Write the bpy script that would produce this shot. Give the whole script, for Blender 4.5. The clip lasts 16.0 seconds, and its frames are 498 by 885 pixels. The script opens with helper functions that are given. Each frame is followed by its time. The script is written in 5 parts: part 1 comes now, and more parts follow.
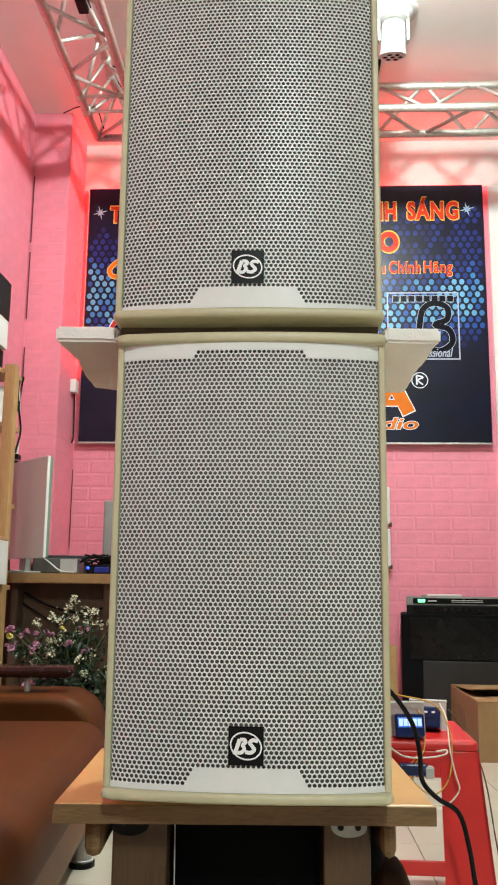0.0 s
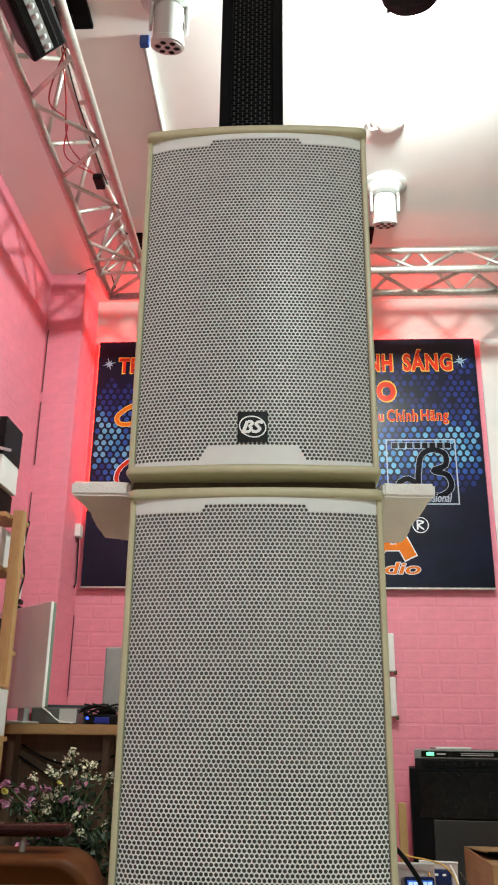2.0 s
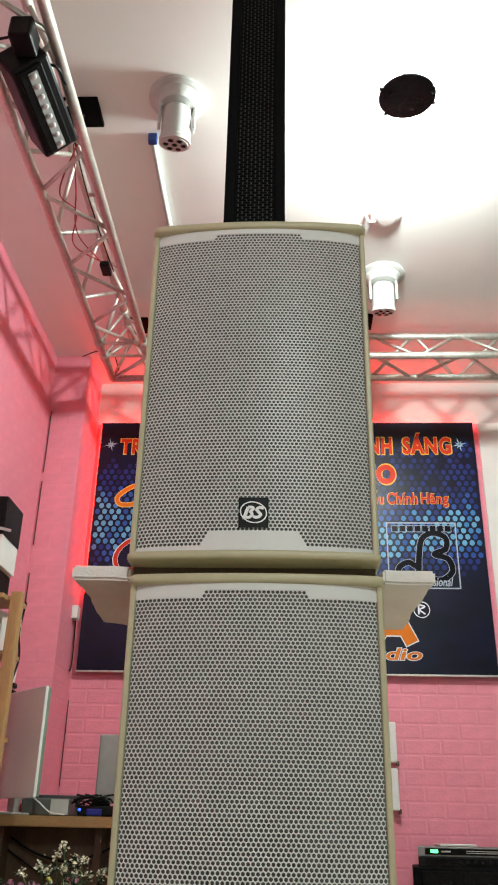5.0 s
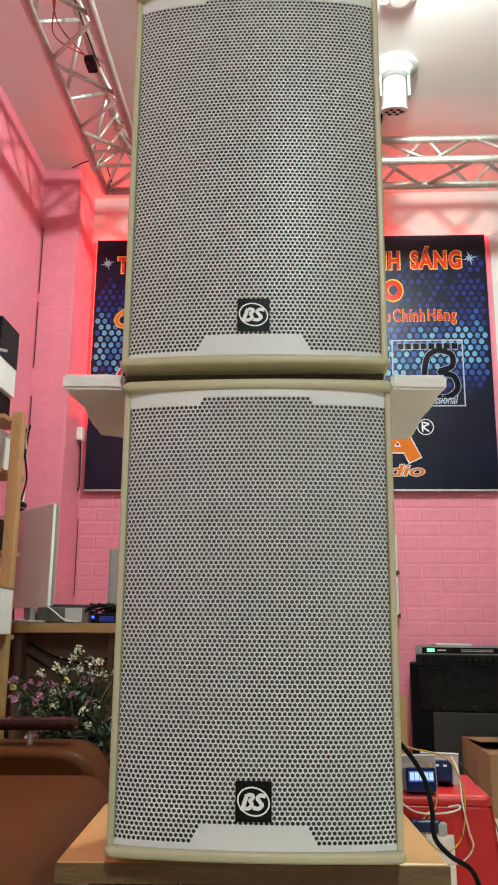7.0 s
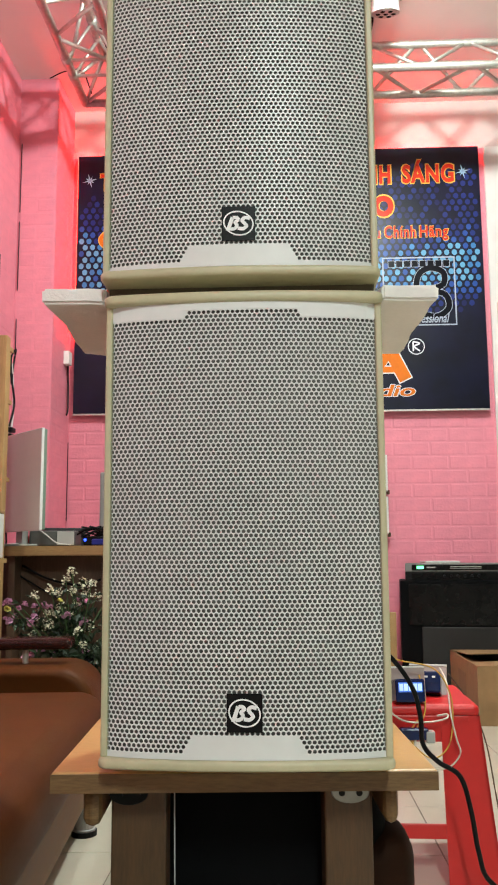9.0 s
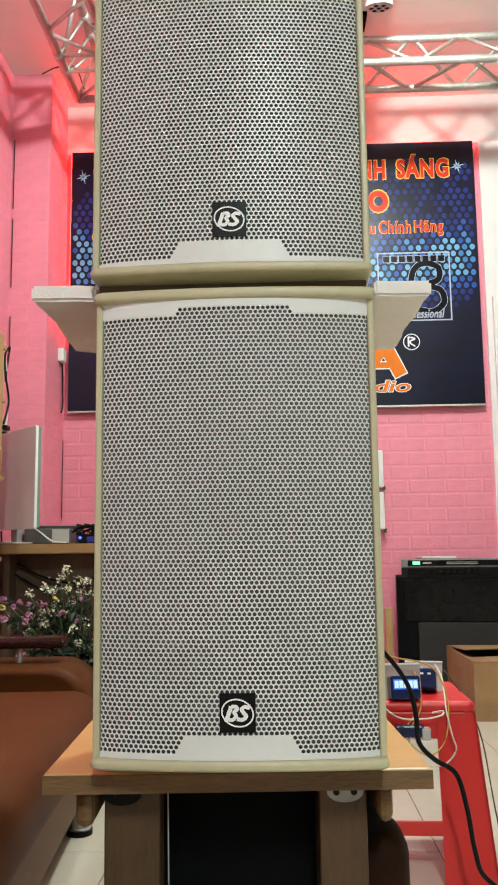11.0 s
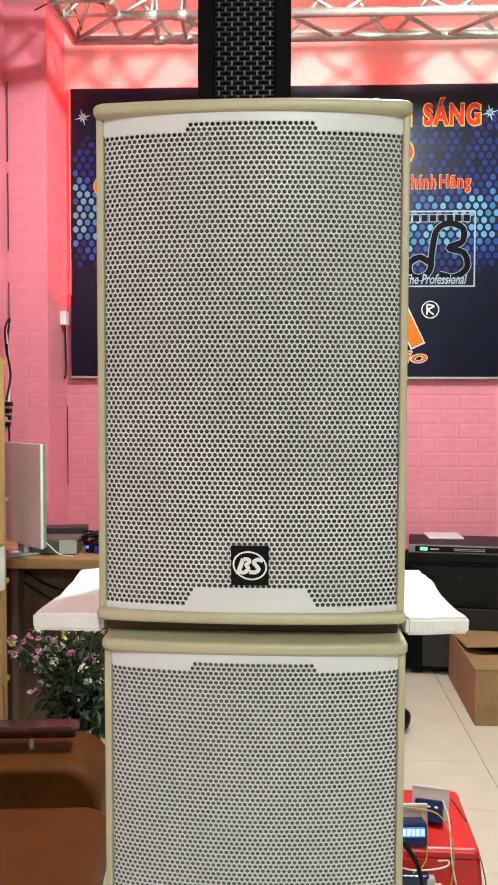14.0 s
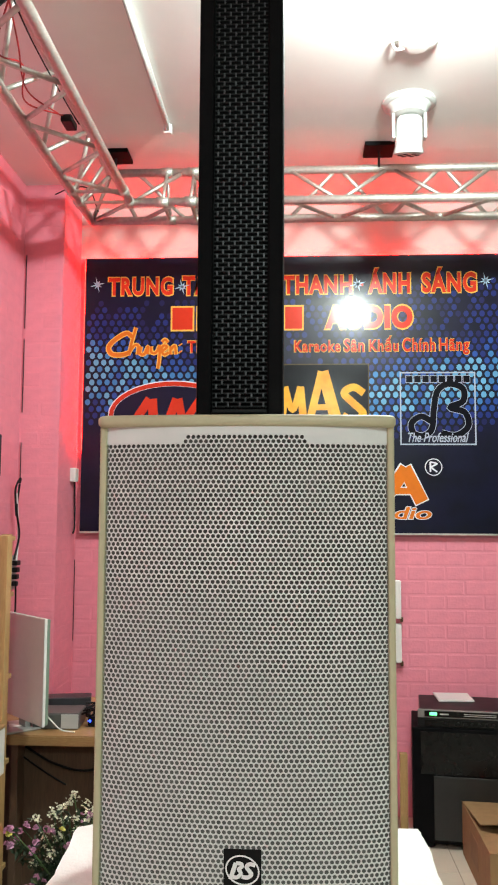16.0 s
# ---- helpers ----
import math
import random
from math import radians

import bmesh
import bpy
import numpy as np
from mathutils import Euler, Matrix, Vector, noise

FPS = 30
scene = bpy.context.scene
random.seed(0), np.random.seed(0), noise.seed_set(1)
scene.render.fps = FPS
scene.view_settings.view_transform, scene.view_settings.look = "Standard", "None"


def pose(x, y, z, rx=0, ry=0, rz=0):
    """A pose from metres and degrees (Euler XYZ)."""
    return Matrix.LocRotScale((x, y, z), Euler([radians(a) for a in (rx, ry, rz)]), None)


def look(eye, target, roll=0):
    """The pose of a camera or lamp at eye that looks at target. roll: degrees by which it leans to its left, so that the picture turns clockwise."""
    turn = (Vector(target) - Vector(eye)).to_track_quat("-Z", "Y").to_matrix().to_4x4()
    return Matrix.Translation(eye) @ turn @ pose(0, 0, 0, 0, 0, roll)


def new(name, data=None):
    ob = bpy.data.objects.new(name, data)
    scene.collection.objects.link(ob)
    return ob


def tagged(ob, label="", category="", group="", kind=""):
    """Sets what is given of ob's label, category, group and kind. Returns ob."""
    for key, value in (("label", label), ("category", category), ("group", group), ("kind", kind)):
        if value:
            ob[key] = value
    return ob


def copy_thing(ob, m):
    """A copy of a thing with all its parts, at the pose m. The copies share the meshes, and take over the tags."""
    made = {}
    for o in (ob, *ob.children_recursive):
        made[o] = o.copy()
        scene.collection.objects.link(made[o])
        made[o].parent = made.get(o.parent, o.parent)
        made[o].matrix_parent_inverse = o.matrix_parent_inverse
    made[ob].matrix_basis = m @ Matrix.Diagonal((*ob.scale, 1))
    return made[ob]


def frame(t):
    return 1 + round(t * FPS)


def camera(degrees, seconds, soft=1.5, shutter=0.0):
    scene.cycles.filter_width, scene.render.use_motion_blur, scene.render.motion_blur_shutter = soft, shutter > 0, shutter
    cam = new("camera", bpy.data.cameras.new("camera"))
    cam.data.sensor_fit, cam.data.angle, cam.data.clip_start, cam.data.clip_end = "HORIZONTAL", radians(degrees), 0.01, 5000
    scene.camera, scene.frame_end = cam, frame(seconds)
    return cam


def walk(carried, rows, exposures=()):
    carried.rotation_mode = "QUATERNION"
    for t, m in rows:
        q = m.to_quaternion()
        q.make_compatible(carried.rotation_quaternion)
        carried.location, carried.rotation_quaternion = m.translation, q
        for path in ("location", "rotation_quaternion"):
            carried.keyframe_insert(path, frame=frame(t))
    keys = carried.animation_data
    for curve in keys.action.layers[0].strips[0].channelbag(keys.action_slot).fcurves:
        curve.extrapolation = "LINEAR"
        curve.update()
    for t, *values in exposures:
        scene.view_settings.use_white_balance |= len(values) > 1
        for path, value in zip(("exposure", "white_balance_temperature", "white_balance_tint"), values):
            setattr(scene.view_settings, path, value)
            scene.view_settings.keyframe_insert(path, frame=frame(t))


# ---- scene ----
cam = camera(33.5, 16.0, soft=2.05)
PATH = [
    (0, (0.055, -1.217, 0.736), (-0.035, 0.752, 1.079), 0.6),
    (0.5, (0.056, -1.235, 0.736), (-0.037, 0.716, 1.166), 0.6),
    (1, (0.055, -1.251, 0.738), (-0.038, 0.679, 1.255), 0.6),
    (1.5, (0.056, -1.273, 0.733), (-0.039, 0.633, 1.333), 0.7),
    (2, (0.053, -1.287, 0.736), (-0.041, 0.594, 1.409), 0.7),
    (2.5, (0.052, -1.302, 0.734), (-0.039, 0.555, 1.471), 0.8),
    (3, (0.051, -1.317, 0.735), (-0.037, 0.516, 1.531), 0.8),
    (3.2, (0.052, -1.322, 0.739), (-0.036, 0.501, 1.557), 0.9),
    (3.73, (0.052, -1.323, 0.741), (-0.035, 0.481, 1.599), 1.0),
    (4.25, (0.052, -1.319, 0.74), (-0.037, 0.476, 1.619), 1.1),
    (4.78, (0.052, -1.31, 0.739), (-0.04, 0.49, 1.607), 1.2),
    (5.3, (0.052, -1.296, 0.738), (-0.044, 0.528, 1.552), 1.3),
    (5.5, (0.053, -1.287, 0.739), (-0.045, 0.553, 1.515), 1.3),
    (6, (0.054, -1.267, 0.738), (-0.048, 0.615, 1.409), 1.2),
    (6.5, (0.053, -1.238, 0.74), (-0.049, 0.679, 1.3), 0.9),
    (7, (0.054, -1.213, 0.736), (-0.05, 0.732, 1.191), 0.5),
    (7.5, (0.054, -1.197, 0.734), (-0.044, 0.766, 1.101), 0.2),
    (8, (0.054, -1.187, 0.732), (-0.036, 0.787, 1.038), -0.0),
    (8.62, (0.056, -1.185, 0.73), (-0.029, 0.793, 1.011), -0.2),
    (9.25, (0.059, -1.182, 0.727), (-0.023, 0.798, 1.001), -0.5),
    (9.88, (0.062, -1.178, 0.725), (-0.017, 0.801, 1.0), -0.7),
    (10.5, (0.064, -1.175, 0.726), (-0.013, 0.804, 0.999), -0.8),
    (11, (0.064, -1.174, 0.732), (-0.011, 0.807, 0.998), -0.7),
    (11.5, (0.062, -1.165, 0.737), (-0.02, 0.819, 0.982), -0.0),
    (12, (0.067, -1.149, 0.807), (-0.014, 0.838, 1.014), 0.6),
    (12.5, (0.06, -1.142, 0.945), (-0.022, 0.852, 1.079), 0.5),
    (13, (0.044, -1.128, 1.122), (-0.045, 0.869, 1.162), 0.2),
    (13.5, (0.041, -1.118, 1.277), (-0.042, 0.88, 1.241), 0.4),
    (14, (0.042, -1.102, 1.423), (-0.047, 0.894, 1.333), 0.2),
    (14.5, (0.038, -1.099, 1.533), (-0.063, 0.897, 1.441), 0.1),
    (15, (0.037, -1.116, 1.602), (-0.076, 0.881, 1.569), 0.0),
    (15.5, (0.051, -1.133, 1.642), (-0.065, 0.862, 1.717), 0.1),
    (16, (0.066, -1.154, 1.672), (-0.048, 0.834, 1.853), 0.3),
]
walk(cam, [(t, look(eye, target, roll)) for t, eye, target, roll in PATH],
     exposures=[(0, 0.36), (0.5, 0.40), (1.5, 0.18), (3, 0.0), (5.5, -0.12), (6.5, -0.05), (7, 0.08), (8, 0.3), (12, 0.36), (12.5, 0.46), (13, 0.58), (13.5, 0.44), (14.5, 0.38), (16, 0.12)])

# ---- light ----
world = bpy.data.worlds.new("world")
scene.world = world
world.use_nodes = True
world.node_tree.nodes["Background"].inputs[0].default_value = (0.9, 1.0, 1.0, 1)
world.node_tree.nodes["Background"].inputs[1].default_value = 0.02


def lamp(name, kind, energy, colour, m, **settings):
    data = bpy.data.lights.new(name, kind)
    data.energy, data.color = energy, colour
    for key, value in settings.items():
        if key == "radius":
            data.shadow_soft_size = value
        if key == "size":
            data.shape, data.size, data.size_y = "RECTANGLE", *value
        if key == "spread":
            data.spread = radians(value)
    ob = new(name, data)
    ob.matrix_world = m
    return ob


# a bright bare bulb under the ceiling near the stack, and a tube in the shop behind the camera
lamp("ceiling_bulb", "POINT", 200, (0.88, 1.0, 0.95), pose(0.56, 1.36, 3.455), radius=0.08)
lamp("shop_tube", "AREA", 178, (0.83, 1.0, 0.94), pose(0.55, -3.95, 3.44, 0, 0, 90), size=(1.2, 0.12))


# ---- materials ----
def material(name, base, rough=0.5, metal=0.0, vary=0.15, grain=40.0, bump=0.1, bump_scale=200.0, emit=None, strength=0.0, coat=0.0,
             stretch=(1, 1, 1), second=None, per_piece=0.0, depth=0.002, stain=0.0, spec=None):
    """A surface with colour variation at two scales, fine relief and uneven gloss."""
    m = bpy.data.materials.new(name)
    m.use_nodes = True
    nt = m.node_tree
    n, link = nt.nodes, nt.links.new
    p = n["Principled BSDF"]
    co, mp = n.new("ShaderNodeTexCoord"), n.new("ShaderNodeMapping")
    mp.inputs["Scale"].default_value = stretch
    link(co.outputs["Object"], mp.inputs["Vector"])
    big, fine = n.new("ShaderNodeTexNoise"), n.new("ShaderNodeTexNoise")
    big.inputs["Scale"].default_value, big.inputs["Detail"].default_value = grain * 0.12, 4
    fine.inputs["Scale"].default_value, fine.inputs["Detail"].default_value = grain, 6
    mix = n.new("ShaderNodeMath")
    mix.operation = "ADD"
    for tex in (big, fine):
        link(mp.outputs[0], tex.inputs["Vector"])
    link(big.outputs["Fac"], mix.inputs[0])
    link(fine.outputs["Fac"], mix.inputs[1])
    ramp = n.new("ShaderNodeValToRGB")
    low = second or tuple(c * (1 - vary) for c in base)
    high = base if second else tuple(min(1, c * (1 + vary * 0.6)) for c in base)
    ramp.color_ramp.elements[0].color, ramp.color_ramp.elements[0].position = (*low, 1), 0.35
    ramp.color_ramp.elements[1].color, ramp.color_ramp.elements[1].position = (*high, 1), 0.65
    half = n.new("ShaderNodeMath")
    half.operation, half.inputs[1].default_value = "MULTIPLY", 0.5
    link(mix.outputs[0], half.inputs[0])
    link(half.outputs[0], ramp.inputs[0])
    colour = ramp.outputs[0]
    if per_piece:
        info, hsv, span = n.new("ShaderNodeObjectInfo"), n.new("ShaderNodeHueSaturation"), n.new("ShaderNodeMapRange")
        span.inputs[3].default_value, span.inputs[4].default_value = 1 - per_piece, 1 + per_piece
        link(info.outputs["Random"], span.inputs[0])
        link(span.outputs[0], hsv.inputs["Value"])
        link(colour, hsv.inputs["Color"])
        colour = hsv.outputs[0]
    link(colour, p.inputs["Base Color"])
    gloss = n.new("ShaderNodeMapRange")
    gloss.inputs[3].default_value, gloss.inputs[4].default_value = max(0.02, rough * 0.8), min(1, rough * 1.2)
    link(big.outputs["Fac"], gloss.inputs[0])
    link(gloss.outputs[0], p.inputs["Roughness"])
    p.inputs["Metallic"].default_value = metal
    p.inputs["Coat Weight"].default_value = coat
    p.inputs["Coat Roughness"].default_value = 0.12
    if spec is not None:
        p.inputs["Specular IOR Level"].default_value = spec
    if bump:
        relief, tex = n.new("ShaderNodeBump"), n.new("ShaderNodeTexNoise")
        tex.inputs["Scale"].default_value, tex.inputs["Detail"].default_value = bump_scale, 5
        link(mp.outputs[0], tex.inputs["Vector"])
        link(tex.outputs["Fac"], relief.inputs["Height"])
        relief.inputs["Strength"].default_value, relief.inputs["Distance"].default_value = bump, depth
        link(relief.outputs[0], p.inputs["Normal"])
    if emit:
        p.inputs["Emission Color"].default_value, p.inputs["Emission Strength"].default_value = (*emit, 1), strength
    return m


PINK = material("pink_wall_paint", (0.80, 0.262, 0.338), 0.55, vary=0.09, grain=14, bump=0.5, bump_scale=60, depth=0.003, per_piece=0.022)
WHITE_WALL = material("white_wall_paint", (0.76, 0.73, 0.70), 0.6, vary=0.06, grain=9, bump=0.25, bump_scale=70)
BAND_WALL = material("pinkish_white_wall_paint", (0.66, 0.575, 0.55), 0.65, vary=0.08, grain=9, bump=0.25, bump_scale=70)
SHOP_WALL = material("grey_brown_wall_paint", (0.13, 0.13, 0.125), 0.7, vary=0.1, grain=8, bump=0.2, bump_scale=60)
CEILING = material("white_ceiling_paint", (0.80, 0.775, 0.75), 0.7, vary=0.03, grain=6, bump=0.1, bump_scale=90)
TILE = material("cream_floor_tile", (0.62, 0.565, 0.455), 0.22, vary=0.06, grain=8, bump=0.03, per_piece=0.03)
GROUT = material("dark_grout", (0.16, 0.14, 0.12), 0.9)
KHAKI = material("olive_beige_cabinet_paint", (0.52, 0.485, 0.315), 0.42, vary=0.07, grain=60, bump=0.28, bump_scale=420, depth=0.0006)
GRILLE = material("white_grille_steel", (0.745, 0.76, 0.745), 0.33, spec=0.34, vary=0.04, grain=30, bump=0.08, bump_scale=500, depth=0.0003)
# brown-black that stands in for shade between the two cabinets
GAP_SHADE = material("dark_gap_shade", (0.11, 0.092, 0.058), 0.8, vary=0.2)
BLACK_FOAM = material("black_grille_cloth", (0.155, 0.16, 0.15), 0.95, vary=0.3, grain=300)
BLACK = material("black_satin_metal", (0.007, 0.007, 0.0075), 0.42, spec=0.14, vary=0.2, grain=80, bump=0.12, bump_scale=500, depth=0.0004)
DULL_BLACK = material("dull_black_paint", (0.0035, 0.0035, 0.004), 0.6, spec=0.05, vary=0.2, grain=80)
BLACK_GLOSS = material("black_gloss_lacquer", (0.006, 0.0055, 0.0055), 0.16, spec=0.2, vary=0.3, grain=20, bump=0.02)
WHITE_INK = material("white_print", (0.85, 0.85, 0.85), 0.4, vary=0.03)
FOAM = material("white_packing_foam", (0.83, 0.80, 0.77), 0.85, vary=0.04, grain=120, bump=0.5, bump_scale=260, depth=0.002)
WOOD = material("varnished_light_wood", (0.66, 0.385, 0.145), 0.36, vary=0.25, grain=30, stretch=(1.5, 9, 9), second=(0.55, 0.295, 0.10), bump=0.1, bump_scale=60)
LEG_WOOD = material("brown_wooden_post", (0.092, 0.044, 0.015), 0.5, grain=30, stretch=(9, 9, 1.2), second=(0.052, 0.025, 0.009), bump=0.15, bump_scale=60)
SHELF_WOOD = material("pale_shelf_wood", (0.50, 0.32, 0.13), 0.5, grain=26, stretch=(8, 8, 1.0), second=(0.37, 0.22, 0.085), bump=0.12, bump_scale=60)
DESK_WOOD = material("dark_desk_wood", (0.12, 0.068, 0.04), 0.4, grain=20, stretch=(8, 8, 1), second=(0.07, 0.04, 0.024), bump=0.08)
# wood colour darkened to carry the shade below the overhanging loudspeaker
EDGE_WOOD = material("darkened_edge_wood", (0.205, 0.115, 0.042), 0.55, grain=26, stretch=(2, 9, 14), second=(0.11, 0.056, 0.019), bump=0.2, bump_scale=80)
DESK_TOP = material("dull_desk_top_wood", (0.42, 0.25, 0.105), 0.42, grain=24, stretch=(1.5, 8, 8), second=(0.30, 0.17, 0.068), bump=0.08)
ALU = material("brushed_aluminium", (0.58, 0.56, 0.51), 0.52, metal=0.8, vary=0.2, grain=50, bump=0.1, bump_scale=300, depth=0.0005)
STEEL = material("zinc_bracket_steel", (0.30, 0.295, 0.275), 0.45, metal=0.9, vary=0.2, grain=60)
LEATHER = material("brown_leather", (0.088, 0.0285, 0.0068), 0.48, spec=0.10, vary=0.2, grain=12, bump=0.35, bump_scale=240, depth=0.0012)
DARK_LEATHER = material("dark_brown_leather", (0.026, 0.010, 0.005), 0.6, spec=0.06, vary=0.25, grain=14, bump=0.35, bump_scale=200, depth=0.001)
MAHOGANY = material("dark_red_lacquered_wood", (0.032, 0.008, 0.006), 0.15, vary=0.3, grain=20, stretch=(2, 9, 9), bump=0.03)
RED_PLASTIC = material("red_moulded_plastic", (0.62, 0.017, 0.016), 0.36, vary=0.06, grain=30, bump=0.08, bump_scale=200, depth=0.0006)
CARDBOARD = material("brown_cardboard", (0.29, 0.17, 0.075), 0.8, vary=0.14, grain=24, bump=0.15, bump_scale=120)
CARD_DARK = material("shaded_inner_cardboard", (0.25, 0.15, 0.075), 0.85, vary=0.12, grain=24, bump=0.1)
WHITE_PLASTIC = material("white_plastic", (0.78, 0.77, 0.74), 0.35, vary=0.03, grain=40, bump=0.04)
GREY_METAL = material("grey_anodised_metal", (0.36, 0.365, 0.345), 0.4, metal=0.35, vary=0.08, grain=30, bump=0.05)
PALE_GREY = material("pale_grey_plastic", (0.45, 0.44, 0.42), 0.45, vary=0.05, grain=30, bump=0.05)


# ---- geometry helpers ----
def link_mesh(name, me, mat, parent=None, label="", smooth=False):
    ob = new(name, me)
    if mat is not None and not me.materials:
        me.materials.append(mat)
    if smooth:
        for f in me.polygons:
            f.use_smooth = True
    if parent:
        ob.parent = parent
    if label:
        ob["label"] = label
    return ob


def part(name, bm, mat, parent=None, label="", smooth=False):
    """Links a bmesh as one mesh object under a thing or a part."""
    me = bpy.data.meshes.new(name)
    bmesh.ops.recalc_face_normals(bm, faces=bm.faces)
    bm.to_mesh(me)
    bm.free()
    return link_mesh(name, me, mat, parent, label, smooth)


def thing(name, label, category, at=(0, 0, 0), group="", kind="", turn=0.0):
    ob = new(name)
    ob.matrix_world = pose(*at, 0, 0, turn)
    ob.empty_display_size = 0.05
    return tagged(ob, label, category, group, kind)


def box(bm, x0, x1, y0, y1, z0, z1, bevel=0.0, seg=2, m=None):
    vs = [bm.verts.new((x, y, z)) for z in (z0, z1) for x, y in ((x0, y0), (x1, y0), (x1, y1), (x0, y1))]
    fs = [bm.faces.new([vs[i] for i in q]) for q in ((3, 2, 1, 0), (4, 5, 6, 7), (0, 1, 5, 4), (1, 2, 6, 5), (2, 3, 7, 6), (3, 0, 4, 7))]
    if bevel:
        r = bmesh.ops.bevel(bm, geom=list({e for f in fs for e in f.edges}), offset=bevel, segments=seg, affect="EDGES", profile=0.5)
        vs = list({v for f in r["faces"] for v in f.verts} | {v for v in vs if v.is_valid})
    if m is not None:
        bmesh.ops.transform(bm, matrix=m, verts=vs)
    return vs


def boxed(*a, **k):
    bm = bmesh.new()
    box(bm, *a, **k)
    return bm


def tube(bm, points, r, seg=10, r_end=None, caps=True):
    """A round bar along points."""
    rings, pts = [], [Vector(p) for p in points]
    for i, p in enumerate(pts):
        d = (pts[min(i + 1, len(pts) - 1)] - pts[max(i - 1, 0)]).normalized()
        side = d.cross(Vector((0, 0, 1)) if abs(d.z) < 0.9 else Vector((1, 0, 0))).normalized()
        up = side.cross(d)
        q = r if r_end is None else r + (r_end - r) * i / max(1, len(pts) - 1)
        rings.append([bm.verts.new(p + q * (math.cos(a) * side + math.sin(a) * up)) for a in (2 * math.pi * k / seg for k in range(seg))])
    for a, b in zip(rings, rings[1:]):
        for k in range(seg):
            bm.faces.new((a[k], a[(k + 1) % seg], b[(k + 1) % seg], b[k]))
    if caps:
        bm.faces.new(rings[0][::-1])
        bm.faces.new(rings[-1])
    return bm


def tubed(points, r, seg=10, r_end=None):
    return tube(bmesh.new(), points, r, seg, r_end)


def bend(points, n=8):
    """A smooth line through points (Catmull-Rom)."""
    p = [Vector(q) for q in points]
    p = [2 * p[0] - p[1], *p, 2 * p[-1] - p[-2]]
    out = []
    for i in range(1, len(p) - 2):
        for k in range(n):
            t = k / n
            out.append(0.5 * (2 * p[i] + (p[i + 1] - p[i - 1]) * t + (2 * p[i - 1] - 5 * p[i] + 4 * p[i + 1] - p[i + 2]) * t * t
                              + (3 * p[i] - p[i - 1] - 3 * p[i + 1] + p[i + 2]) * t ** 3))
    return out + [p[-2]]


def lathe(profile, seg=28, m=None, bm=None):
    """A turned form from (radius, height) pairs."""
    bm = bm or bmesh.new()
    rings = [[bm.verts.new((r * math.cos(a), r * math.sin(a), z)) for a in (2 * math.pi * k / seg for k in range(seg))] for r, z in profile]
    for a, b in zip(rings, rings[1:]):
        for k in range(seg):
            bm.faces.new((a[k], a[(k + 1) % seg], b[(k + 1) % seg], b[k]))
    bm.faces.new(rings[0][::-1])
    bm.faces.new(rings[-1])
    if m is not None:
        bmesh.ops.transform(bm, matrix=m, verts=[v for ring in rings for v in ring])
    return bm


def prism(bm, outline, z0, z1):
    """An upright block over a plan outline."""
    low, high = [[bm.verts.new((x, y, z)) for x, y in outline] for z in (z0, z1)]
    bm.faces.new(low[::-1])
    bm.faces.new(high)
    for k in range(len(outline)):
        j = (k + 1) % len(outline)
        bm.faces.new((low[k], low[j], high[j], high[k]))
    return bm


def shaped(outline_at, levels):
    """A form whose plan outline changes with height: outline_at(inset) over (inset, z) levels."""
    bm = bmesh.new()
    rings = [[bm.verts.new((x, y, z)) for x, y in outline_at(inset)] for inset, z in levels]
    for a, b in zip(rings, rings[1:]):
        for k in range(len(a)):
            j = (k + 1) % len(a)
            bm.faces.new((a[k], a[j], b[j], b[k]))
    bm.faces.new(rings[0][::-1])
    bm.faces.new(rings[-1])
    return bm


# ---- room shell ----
BACK, LEFT, RIGHT, FRONT, TOP = 3.70, -1.46, 3.4, -4.4, 3.55
floor = tagged(part("floor", boxed(LEFT - 0.2, RIGHT, FRONT, BACK + 0.2, -0.12, -0.004), GROUT), "cream glazed floor tiles with thin dark joints", "floor", kind="structure")
ceiling = tagged(part("ceiling", boxed(LEFT - 0.2, RIGHT, FRONT, BACK + 0.2, TOP, TOP + 0.12), CEILING), "smooth white painted ceiling", "ceiling", kind="structure")
wall_north = tagged(part("wall_north", boxed(LEFT - 0.2, 1.315, BACK + 0.008, BACK + 0.2, 0, 3.235), PINK), "brick wall painted bright pink", "wall", kind="structure")
wall_top = tagged(part("wall_north_upper", boxed(LEFT - 0.2, RIGHT, BACK + 0.003, BACK + 0.2, 3.235, TOP), BAND_WALL), "pinkish white painted band of wall under the ceiling", "wall", kind="structure")
wall_white = tagged(part("wall_north_white", boxed(1.315, RIGHT, BACK - 0.012, BACK + 0.2, 0, 3.235), WHITE_WALL), "white painted stretch of wall beside the pink bricks", "wall", kind="structure")
wall_west = tagged(part("wall_west", boxed(LEFT - 0.2, LEFT - 0.008, FRONT, BACK, 0, TOP), PINK), "brick side wall painted bright pink", "wall", kind="structure")
wall_east = tagged(part("wall_east", boxed(RIGHT, RIGHT + 0.2, FRONT, BACK + 0.2, 0, TOP), SHOP_WALL), "plain grey-brown painted wall", "wall", kind="structure")
wall_south = tagged(part("wall_south", boxed(LEFT - 0.2, RIGHT, FRONT - 0.2, FRONT, 0, TOP), SHOP_WALL), "plain grey-brown painted wall", "wall", kind="structure")
pillar = tagged(part("wall_pillar", boxed(LEFT - 0.008, -1.243, 3.328, BACK + 0.008, 0, TOP), PINK), "pink painted brick pillar in the corner", "pillar", kind="structure")

# ---- loudspeaker cabinets ----
HALF, WIDE = 0.1962, 0.2028


